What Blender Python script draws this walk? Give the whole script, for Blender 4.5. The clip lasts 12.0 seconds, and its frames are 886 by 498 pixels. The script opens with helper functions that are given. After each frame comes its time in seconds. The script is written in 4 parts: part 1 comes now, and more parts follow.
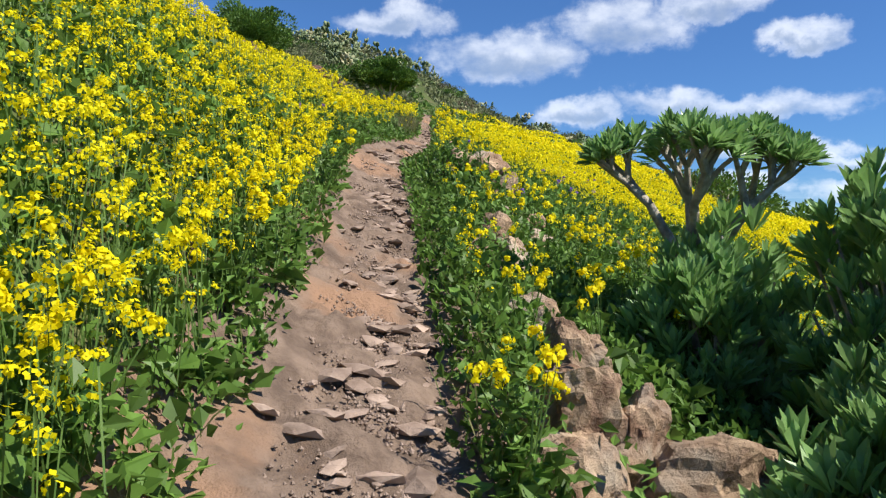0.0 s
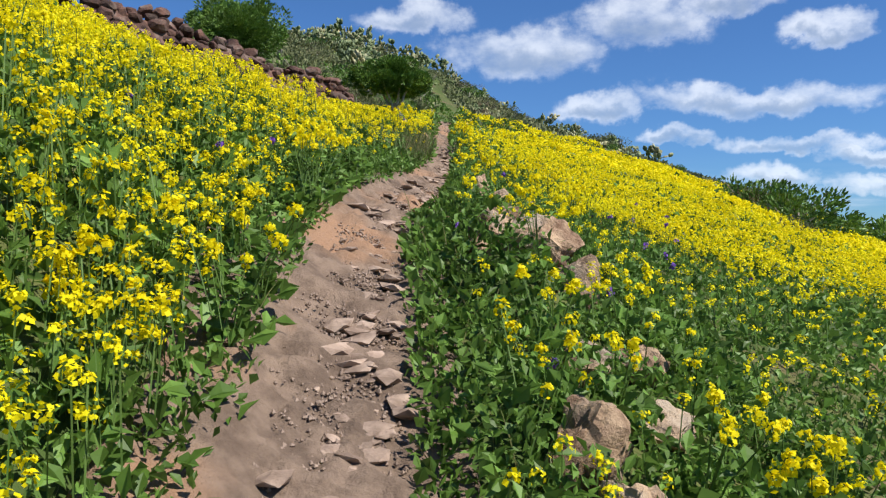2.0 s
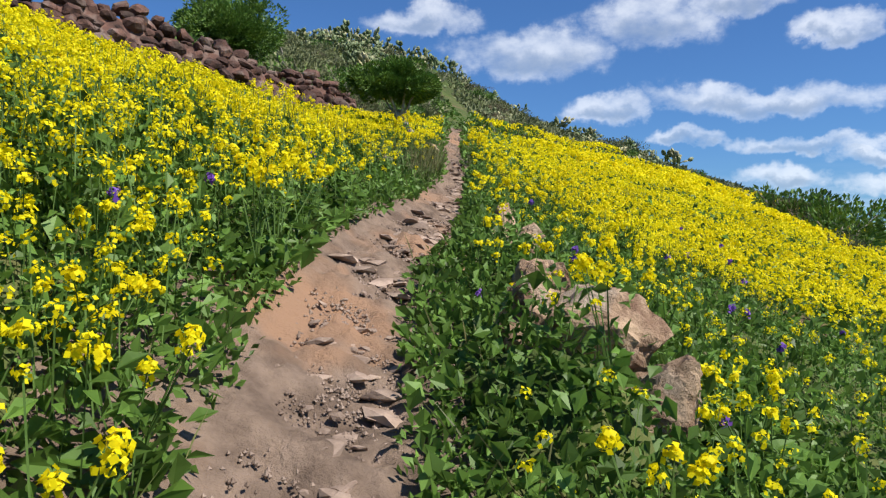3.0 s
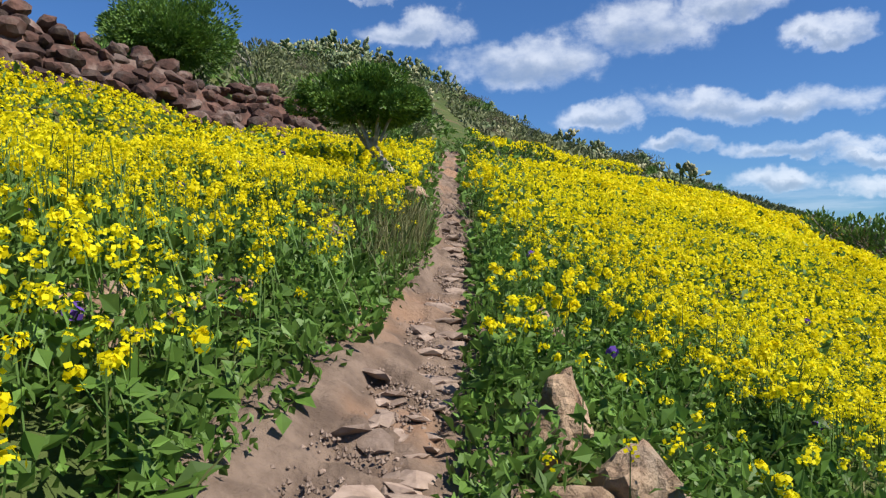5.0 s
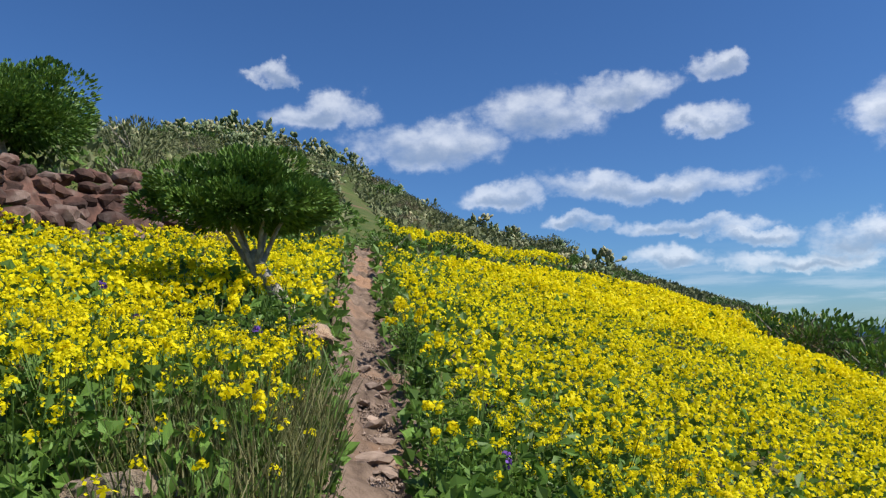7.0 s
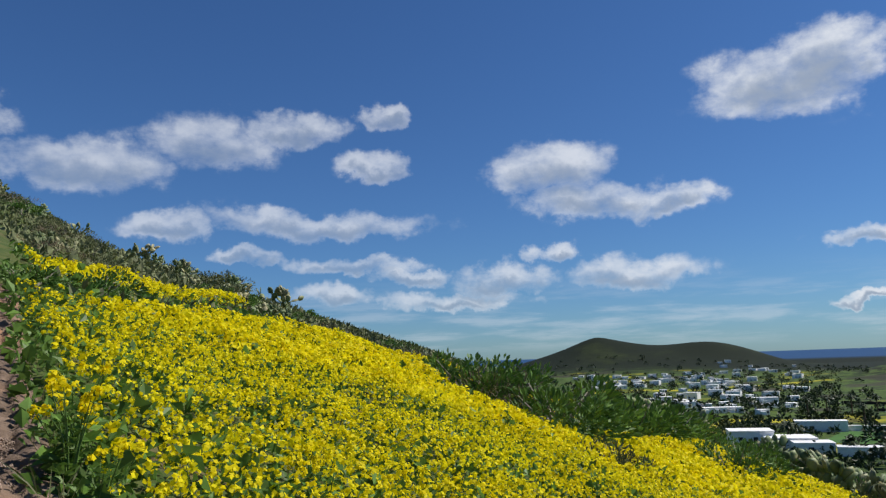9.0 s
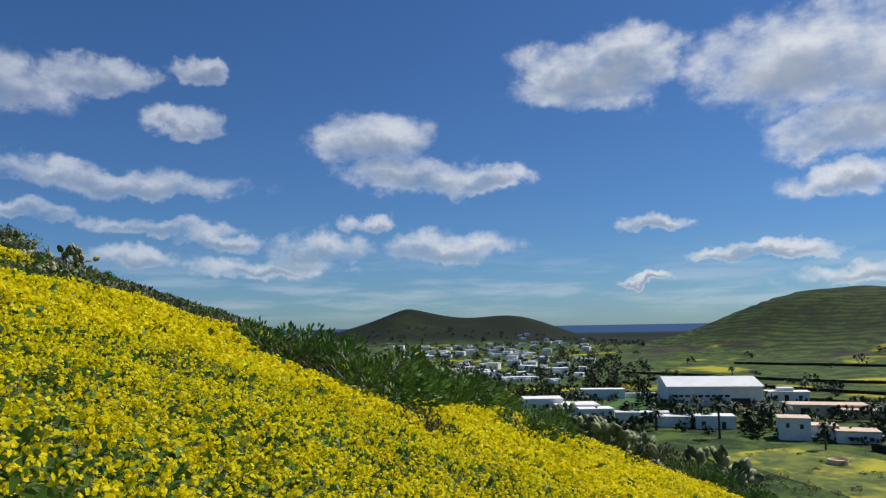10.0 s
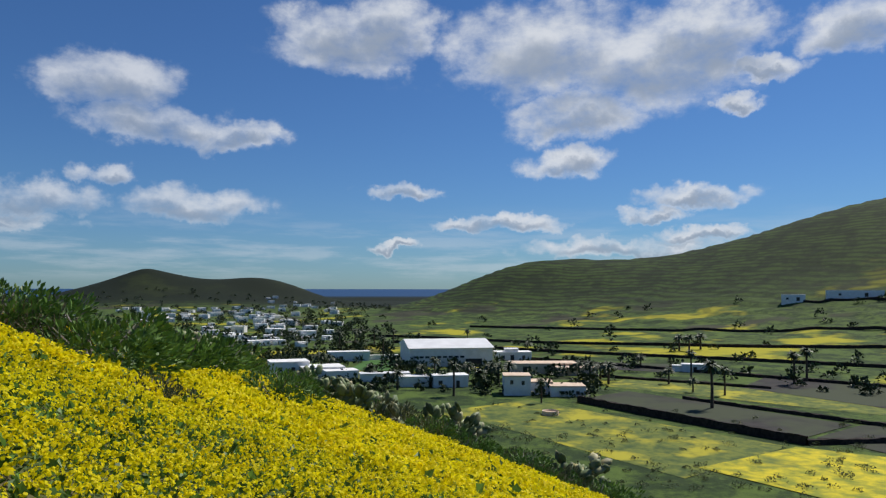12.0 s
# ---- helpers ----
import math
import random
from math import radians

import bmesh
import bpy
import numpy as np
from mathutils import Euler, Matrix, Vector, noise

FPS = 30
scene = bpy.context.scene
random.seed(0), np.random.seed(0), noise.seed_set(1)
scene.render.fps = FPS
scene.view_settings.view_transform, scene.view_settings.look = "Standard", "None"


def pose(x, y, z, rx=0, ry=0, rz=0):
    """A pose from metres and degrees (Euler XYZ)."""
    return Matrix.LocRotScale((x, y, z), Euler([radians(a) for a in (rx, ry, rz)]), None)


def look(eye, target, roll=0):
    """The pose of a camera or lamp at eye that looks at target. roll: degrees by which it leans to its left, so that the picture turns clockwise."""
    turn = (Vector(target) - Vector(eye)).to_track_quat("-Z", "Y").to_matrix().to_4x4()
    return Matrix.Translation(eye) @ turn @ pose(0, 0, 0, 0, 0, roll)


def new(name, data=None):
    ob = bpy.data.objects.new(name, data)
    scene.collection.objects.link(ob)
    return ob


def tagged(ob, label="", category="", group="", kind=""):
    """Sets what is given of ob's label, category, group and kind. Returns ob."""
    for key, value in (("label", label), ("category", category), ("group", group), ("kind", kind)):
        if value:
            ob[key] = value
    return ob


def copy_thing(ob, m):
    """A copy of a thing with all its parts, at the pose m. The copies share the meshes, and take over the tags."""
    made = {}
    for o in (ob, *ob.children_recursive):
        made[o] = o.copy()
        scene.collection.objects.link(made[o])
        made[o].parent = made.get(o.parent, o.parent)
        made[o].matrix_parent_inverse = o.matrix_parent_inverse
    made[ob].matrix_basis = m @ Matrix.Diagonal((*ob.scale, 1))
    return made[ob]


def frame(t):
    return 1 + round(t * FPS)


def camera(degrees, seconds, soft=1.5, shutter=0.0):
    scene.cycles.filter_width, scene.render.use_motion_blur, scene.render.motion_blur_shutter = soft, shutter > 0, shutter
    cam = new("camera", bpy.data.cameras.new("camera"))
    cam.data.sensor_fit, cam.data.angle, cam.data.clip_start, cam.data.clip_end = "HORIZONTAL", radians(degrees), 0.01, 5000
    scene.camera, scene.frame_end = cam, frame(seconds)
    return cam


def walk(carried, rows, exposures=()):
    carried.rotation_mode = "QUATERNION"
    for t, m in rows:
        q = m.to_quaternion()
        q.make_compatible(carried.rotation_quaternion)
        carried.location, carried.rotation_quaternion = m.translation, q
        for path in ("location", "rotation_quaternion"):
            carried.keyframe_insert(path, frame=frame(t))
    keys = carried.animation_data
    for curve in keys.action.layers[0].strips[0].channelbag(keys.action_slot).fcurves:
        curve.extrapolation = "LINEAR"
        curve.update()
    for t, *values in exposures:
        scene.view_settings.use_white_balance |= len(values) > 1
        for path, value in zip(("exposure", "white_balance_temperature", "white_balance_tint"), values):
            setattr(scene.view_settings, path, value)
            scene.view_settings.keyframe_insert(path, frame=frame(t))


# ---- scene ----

# ---- camera ----
cam = camera(62.8, 12.0, soft=1.3)
GX, GY = -0.28, 0.262          # fall to the right, climb ahead


def path_x(y):
    return np.interp(y, [-6, 2, 4, 7, 8.2, 9.2, 10, 10.5, 11.1, 11.7, 12.4, 13.5, 14.8, 17, 20.6, 30], [0.0, -0.04, -0.03, -0.05, -0.08, -0.02, 0.14, 0.27, 0.37, 0.49, 0.57, 0.71, 0.79, 0.88, 1.09, 1.9])


def path_w(y):
    return np.interp(y, [-6, 2, 3, 4, 5, 7, 9, 10.3, 11, 11.7, 12.6, 13.4, 15, 20, 30], [0.5, 0.47, 0.40, 0.36, 0.31, 0.30, 0.28, 0.28, 0.26, 0.20, 0.17, 0.12, 0.11, 0.13, 0.13])


def eye(x, y, up=1.5):
    return x, y, GY * y + GX * x + up


def row(t, x, y, yaw, pitch, roll, up=1.5):
    ex, ey, ez = eye(x, y, up)
    return t, pose(ex, ey, ez, 90 + pitch, roll, yaw)


walk(cam, [
    row(0.0, 0.007, 0.116, -4.61, -0.14, -1.85, 1.458),
    row(0.5, 0.040, 0.885, -4.38, -0.51, -1.98, 1.508),
    row(1.0, 0.100, 1.659, -3.90, -0.65, -1.89, 1.540),
    row(1.5, 0.155, 2.490, -3.47, -0.53, -1.54, 1.556),
    row(2.0, 0.180, 3.279, -3.11, -0.42, -1.49, 1.536),
    row(2.5, 0.205, 4.040, -2.83, -0.42, -1.40, 1.514),
    row(3.0, 0.220, 4.820, -2.38, -0.29, -1.35, 1.519),
    row(4.0, 0.310, 6.470, -2.20, 0.05, -0.80, 1.492),
    row(5.0, 0.395, 8.130, -2.59, 0.49, -0.23, 1.501),
    row(5.5, 0.405, 8.780, -3.76, 1.23, 0.26, 1.488),
    row(6.0, 0.425, 9.370, -5.07, 2.26, 0.40, 1.494),
    row(6.5, 0.445, 9.900, -6.39, 4.19, 0.63, 1.531),
    row(7.5, 0.450, 10.880, -14.90, 8.70, 1.55, 1.545),
    row(8.5, 0.460, 11.480, -27.47, 10.37, 2.32, 1.531),
    row(9.0, 0.470, 11.600, -35.75, 8.85, 1.95, 1.507),
    row(9.5, 0.480, 11.670, -43.52, 7.43, 1.52, 1.492),
    row(10.0, 0.490, 11.700, -50.40, 6.15, 0.95, 1.482),
    row(10.5, 0.500, 11.720, -56.49, 5.10, 0.68, 1.474),
    row(11.0, 0.510, 11.740, -61.75, 4.22, 0.45, 1.467),
    row(11.5, 0.515, 11.750, -66.23, 3.50, 0.23, 1.466),
    row(12.0, 0.520, 11.760, -69.90, 3.15, -0.09, 1.464),
], exposures=[(0.0, 0.62), (2.0, 0.52), (5.0, 0.44), (6.5, 0.38), (8.5, 0.08), (9.5, -0.06), (12.0, -0.15)])

# ---- world and sun ----
SUN_AZ, SUN_EL = 118.0, 52.0    # degrees clockwise from straight ahead, and height
sun = new("sun", bpy.data.lights.new("sun", "SUN"))
sun.data.energy, sun.data.angle, sun.data.color = 5.0, radians(0.53), (1.0, 0.95, 0.87)
_a, _e = radians(SUN_AZ), radians(SUN_EL)
sun.matrix_world = look((math.sin(_a) * math.cos(_e) * 60, math.cos(_a) * math.cos(_e) * 60, math.sin(_e) * 60), (0, 0, 0))

world = bpy.data.worlds.new("world")
scene.world = world
world.use_nodes = True
wt = world.node_tree
for n in list(wt.nodes):
    wt.nodes.remove(n)


class Nodes:
    """Short ways to add nodes to a tree."""

    def __init__(self, tree):
        self.tree = tree

    def put(self, sock, value):
        if hasattr(value, "is_linked"):
            self.tree.links.new(value, sock)
        else:
            sock.default_value = value

    def math(self, op, a, b=0.0, c=0.0, clamp=False):
        n = self.tree.nodes.new("ShaderNodeMath")
        n.operation, n.use_clamp = op, clamp
        for s, v in zip(n.inputs, (a, b, c)):
            self.put(s, v)
        return n.outputs[0]

    def vec(self, op, a, b=(0, 0, 0), c=(0, 0, 0)):
        n = self.tree.nodes.new("ShaderNodeVectorMath")
        n.operation = op
        for s, v in zip(n.inputs, (a, b, c)):
            self.put(s, v)
        return n.outputs["Value"] if op in ("DOT_PRODUCT", "LENGTH") else n.outputs[0]

    def noise(self, vector, scale, detail=4.0, rough=0.55, color=False):
        n = self.tree.nodes.new("ShaderNodeTexNoise")
        self.put(n.inputs["Vector"], vector)
        n.inputs["Scale"].default_value, n.inputs["Detail"].default_value, n.inputs["Roughness"].default_value = scale, detail, rough
        return n.outputs["Color" if color else "Fac"]

    def mix(self, fac, a, b, blend="MIX"):
        n = self.tree.nodes.new("ShaderNodeMix")
        n.data_type, n.blend_type = "RGBA", blend
        for s, v in ((n.inputs[0], fac), (n.inputs[6], a), (n.inputs[7], b)):
            self.put(s, (*v, 1) if isinstance(v, tuple) and len(v) == 3 else v)
        return n.outputs[2]

    def ramp(self, fac, lo, hi):
        n = self.tree.nodes.new("ShaderNodeMapRange")
        n.interpolation_type = "SMOOTHSTEP"
        for s, v in zip(n.inputs, (fac, lo, hi, 0.0, 1.0)):
            self.put(s, v)
        return n.outputs[0]


# clouds: (azimuth to the right, height, half width, half height), degrees
CUMULUS = [(0.3, 17.5, 3.6, 1.1), (8.9, 15.1, 5.4, 1.6), (17.8, 17.1, 4.2, 2.0), (24.7, 18.1, 3.3, 1.1),
           (26.1, 11.1, 8.0, 1.0), (15.1, 10.6, 2.6, 1.0), (45.3, 14.8, 3.9, 1.8), (48.0, 12.1, 5.0, 1.2),
           (54.2, 11.5, 3.1, 1.0), (50.6, 6.4, 4.8, 1.1), (62.1, 19.1, 5.1, 2.0), (65.7, 20.4, 3.6, 2.0),
           (77.9, 18.2, 6.6, 3.1), (86.1, 16.9, 6.2, 3.0), (90.2, 18.5, 4.4, 2.3), (80.5, 13.1, 4.8, 1.5),
           (80.5, 9.9, 3.0, 1.0), (93.3, 15.7, 3.1, 0.7), (99.9, 17.9, 3.8, 1.6)]
BANKS = [(31.3, 15.4, 2.3, 0.9), (31.4, 19.1, 1.7, 0.9), (-3.4, 20.3, 1.9, 0.6), (40.6, 6.5, 3.4, 1.0),
           (37.0, 5.0, 4.8, 0.7), (44.2, 8.6, 2.0, 0.7), (27.9, 5.2, 2.9, 0.8), (66.3, 7.7, 1.8, 0.7),
           (20.3, 8.2, 2.7, 0.6), (28.3, 7.7, 4.6, 0.6), (33.5, 6.8, 3.0, 0.6), (66.7, 7.6, 1.9, 0.6),
           (50.4, 6.3, 4.8, 1.1), (74.3, 5.0, 4.9, 0.6), (85.9, 5.4, 2.3, 0.5), (88.8, 6.5, 3.2, 0.7),
           (83.0, 3.1, 6.8, 0.7), (89.5, 3.9, 3.2, 0.5), (65.8, 3.2, 2.2, 0.4), (92.1, 13.6, 1.5, 0.6)]
w = Nodes(wt)
coord = wt.nodes.new("ShaderNodeTexCoord").outputs["Generated"]
sep = wt.nodes.new("ShaderNodeSeparateXYZ")
wt.links.new(coord, sep.inputs[0])
azim = w.math("MULTIPLY", w.math("ARCTAN2", sep.outputs[0], sep.outputs[1]), 57.2958)
elev = w.math("MULTIPLY", w.math("ARCSINE", sep.outputs[2]), 57.2958)
comb = wt.nodes.new("ShaderNodeCombineXYZ")
wt.links.new(azim, comb.inputs[0])
wt.links.new(elev, comb.inputs[1])
flat = comb.outputs[0]
warp = w.vec("SUBTRACT", w.noise(flat, 0.17, 5.0, 0.56, True), (0.5, 0.5, 0.5))
warp = w.vec("MULTIPLY", warp, (8.0, 4.0, 0.0))
small = w.vec("MULTIPLY", w.vec("SUBTRACT", w.noise(flat, 0.6, 6.0, 0.6, True), (0.5, 0.5, 0.5)), (3.2, 1.8, 0.0))
spot = w.vec("ADD", w.vec("ADD", flat, warp), small)
near_d, low_d = 9.0, 9.0
for ca, ce, cw, ch in CUMULUS + BANKS:
    local = w.vec("MULTIPLY_ADD", spot, (1 / cw, 1 / ch, 0), (-ca / cw, -ce / ch, 0))
    near_d = w.math("MINIMUM", near_d, w.vec("DOT_PRODUCT", local, local))
    lower = w.vec("ADD", local, (0, 0.75, 0))
    low_d = w.math("MINIMUM", low_d, w.vec("DOT_PRODUCT", lower, lower))
streak = w.noise(w.vec("MULTIPLY", flat, (0.12, 0.9, 0)), 1.0, 5.0, 0.6)
streak = w.math("MULTIPLY", w.ramp(streak, 0.42, 0.66), w.math("MULTIPLY", w.ramp(elev, 0.3, 1.5), w.ramp(elev, 7.0, 2.5)))
dense = w.ramp(near_d, 2.6, 0.0)
fine = w.noise(w.vec("MULTIPLY", flat, (0.6, 1.0, 0.0)), 0.42, 7.0, 0.6)
cover = w.ramp(w.math("MULTIPLY_ADD", w.math("SUBTRACT", fine, 0.5), 1.9, dense), 0.12, 1.25)
cover = w.math("MULTIPLY", cover, w.ramp(near_d, 3.2, 1.2))
cover = w.math("MULTIPLY", cover, w.math("MULTIPLY_ADD", w.ramp(azim, 20.0, 70.0), 0.32, 0.68))
cover = w.math("MAXIMUM", cover, w.math("MULTIPLY", streak, 0.3))
grey = w.math("MULTIPLY", w.ramp(low_d, 1.3, 0.0), w.ramp(near_d, 1.3, 0.3))
cloud = w.mix(grey, (0.78, 0.81, 0.86), (0.33, 0.39, 0.49))
cloud = w.mix(w.ramp(fine, 0.3, 0.75), w.mix(0.3, cloud, (0.42, 0.5, 0.62)), cloud)
sky = wt.nodes.new("ShaderNodeTexSky")
sky.sky_type, sky.sun_disc = "NISHITA", False
sky.sun_elevation, sky.sun_rotation = radians(SUN_EL), radians(SUN_AZ)
sky.air_density, sky.dust_density, sky.ozone_density = 1.0, 0.2, 2.5
air = w.vec("MULTIPLY", sky.outputs[0], (0.034, 0.0555, 0.084))
bg = wt.nodes.new("ShaderNodeBackground")
wt.links.new(w.mix(w.math("MULTIPLY", cover, 0.93), air, cloud), bg.inputs[0])
bg.inputs[1].default_value = 1.0
out = wt.nodes.new("ShaderNodeOutputWorld")
wt.links.new(bg.outputs[0], out.inputs[0])


# ---- materials ----
def surface(name, dark, light, scale=8.0, rough=0.8, bump=0.3, third=None, third_scale=1.0, island=0.0, objects=0.0, thin=0.0, spec=0.3, fine_scale=6.0):
    """A grained surface: two colours at one scale, a third in patches at another, shifted piece by piece."""
    m = bpy.data.materials.new(name)
    m.use_nodes = True
    t = m.node_tree
    k = Nodes(t)
    b = t.nodes["Principled BSDF"]
    place = t.nodes.new("ShaderNodeNewGeometry")
    at = place.outputs["Position"]
    a = k.noise(at, scale, 5.0, 0.6)
    col = k.mix(k.ramp(a, 0.32, 0.68), dark, light)
    if third:
        col = k.mix(k.ramp(k.noise(at, third_scale, 4.0, 0.6), 0.48, 0.64), col, third)
    if island:
        v = k.math("MULTIPLY_ADD", place.outputs["Random Per Island"], 2 * island, 1 - island)
        col = k.mix(1.0, col, k.vec("MULTIPLY", (1, 1, 1), v), "MULTIPLY")
    if objects:
        info = t.nodes.new("ShaderNodeObjectInfo").outputs["Random"]
        v = k.math("MULTIPLY_ADD", info, 2 * objects, 1 - objects)
        col = k.mix(1.0, col, k.vec("MULTIPLY", (1, 1, 1), v), "MULTIPLY")
    t.links.new(col, b.inputs["Base Color"])
    b.inputs["Roughness"].default_value, b.inputs["Specular IOR Level"].default_value = rough, spec
    if bump:
        bn = t.nodes.new("ShaderNodeBump")
        bn.inputs["Strength"].default_value, bn.inputs["Distance"].default_value = bump, 0.02
        t.links.new(k.noise(at, scale * fine_scale, 6.0, 0.65), bn.inputs["Height"])
        t.links.new(bn.outputs[0], b.inputs["Normal"])
    if thin:
        tr = t.nodes.new("ShaderNodeBsdfTranslucent")
        t.links.new(col, tr.inputs[0])
        mx = t.nodes.new("ShaderNodeMixShader")
        mx.inputs[0].default_value = thin
        t.links.new(b.outputs[0], mx.inputs[1])
        t.links.new(tr.outputs[0], mx.inputs[2])
        t.links.new(mx.outputs[0], t.nodes["Material Output"].inputs["Surface"])
    return m


M = {
    "soil": surface("soil", (0.115, 0.079, 0.057), (0.235, 0.168, 0.124), 6.0, 0.95, 1.0, (0.29, 0.172, 0.105), 0.9),
    "stone": surface("path_stone", (0.20, 0.14, 0.105), (0.37, 0.275, 0.215), 7.0, 0.85, 0.5, objects=0.25),
    "rock": surface("tan_rock", (0.16, 0.09, 0.055), (0.44, 0.31, 0.20), 7.0, 0.85, 1.0, (0.34, 0.27, 0.2), 2.5, objects=0.2),
    "redrock": surface("red_wall_stone", (0.045, 0.025, 0.02), (0.125, 0.064, 0.048), 5.0, 0.9, 0.7, (0.16, 0.115, 0.095), 2.0, objects=0.45),
    "leaf": surface("mustard_leaf", (0.075, 0.145, 0.022), (0.15, 0.265, 0.05), 2.5, 0.5, 0.0, island=0.4, thin=0.35),
    "stem": surface("mustard_stem", (0.06, 0.12, 0.02), (0.11, 0.18, 0.04), 4.0, 0.6, 0.0),
    "petal": surface("mustard_petal", (0.80, 0.66, 0.004), (0.90, 0.80, 0.012), 1.2, 0.6, 0.0, island=0.12, thin=0.45, spec=0.15),
    "purple": surface("bugloss_petal", (0.10, 0.05, 0.30), (0.20, 0.08, 0.42), 3.0, 0.6, 0.0, island=0.3, thin=0.25),
    "grass": surface("grass_blade", (0.09, 0.12, 0.03), (0.22, 0.20, 0.09), 3.0, 0.55, 0.0, island=0.4, thin=0.2),
    "succulent": surface("succulent_leaf", (0.17, 0.31, 0.08), (0.26, 0.42, 0.16), 4.0, 0.35, 0.0, island=0.25, thin=0.35, spec=0.5),
    "bark": surface("pale_bark", (0.20, 0.17, 0.13), (0.42, 0.38, 0.31), 14.0, 0.85, 0.6),
    "crown": surface("shrub_leaf", (0.07, 0.145, 0.026), (0.145, 0.245, 0.046), 1.5, 0.5, 0.0, island=0.35, thin=0.12),
    "dull": surface("dull_shrub_leaf", (0.10, 0.12, 0.05), (0.195, 0.205, 0.095), 1.5, 0.7, 0.0, island=0.35, thin=0.1),
    "dry": surface("dry_brush", (0.12, 0.085, 0.055), (0.24, 0.18, 0.12), 3.0, 0.85, 0.0, island=0.35),
    "pad": surface("cactus_pad", (0.085, 0.125, 0.05), (0.19, 0.23, 0.11), 3.0, 0.55, 0.3, (0.36, 0.33, 0.18), 0.8, island=0.3),
    "white": surface("whitewash", (0.74, 0.73, 0.70), (0.84, 0.83, 0.81), 0.6, 0.8, 0.1, objects=0.06),
    "cream": surface("cream_plaster", (0.62, 0.46, 0.33), (0.74, 0.58, 0.44), 0.5, 0.85, 0.1),
    "glassy": surface("dark_window", (0.03, 0.035, 0.04), (0.05, 0.055, 0.06), 2.0, 0.15, 0.0),
    "lava": surface("black_lapilli", (0.022, 0.020, 0.019), (0.042, 0.037, 0.034), 0.25, 0.95, 0.4, (0.05, 0.06, 0.03), 0.03),
    "lavawall": surface("lava_wall", (0.018, 0.014, 0.012), (0.05, 0.036, 0.03), 1.2, 0.95, 0.8),
    "turf": surface("turf", (0.045, 0.12, 0.02), (0.06, 0.15, 0.026), 0.1, 0.9, 0.2),
    "meadow": surface("yellow_meadow", (0.20, 0.23, 0.02), (0.62, 0.50, 0.012), 0.35, 0.9, 0.4, (0.10, 0.14, 0.025), 0.06),
    "weeds": surface("weedy_meadow", (0.05, 0.085, 0.016), (0.155, 0.18, 0.024), 0.4, 0.9, 0.4, (0.38, 0.34, 0.02), 0.09),
    "palm": surface("palm_frond", (0.02, 0.036, 0.012), (0.05, 0.075, 0.024), 0.7, 0.5, 0.0, island=0.3),
    "trunk": surface("palm_trunk", (0.05, 0.036, 0.026), (0.11, 0.08, 0.055), 3.0, 0.9, 0.6),
    "roofgrey": surface("pale_metal_roof", (0.70, 0.70, 0.69), (0.80, 0.80, 0.79), 0.2, 0.5, 0.0),
}


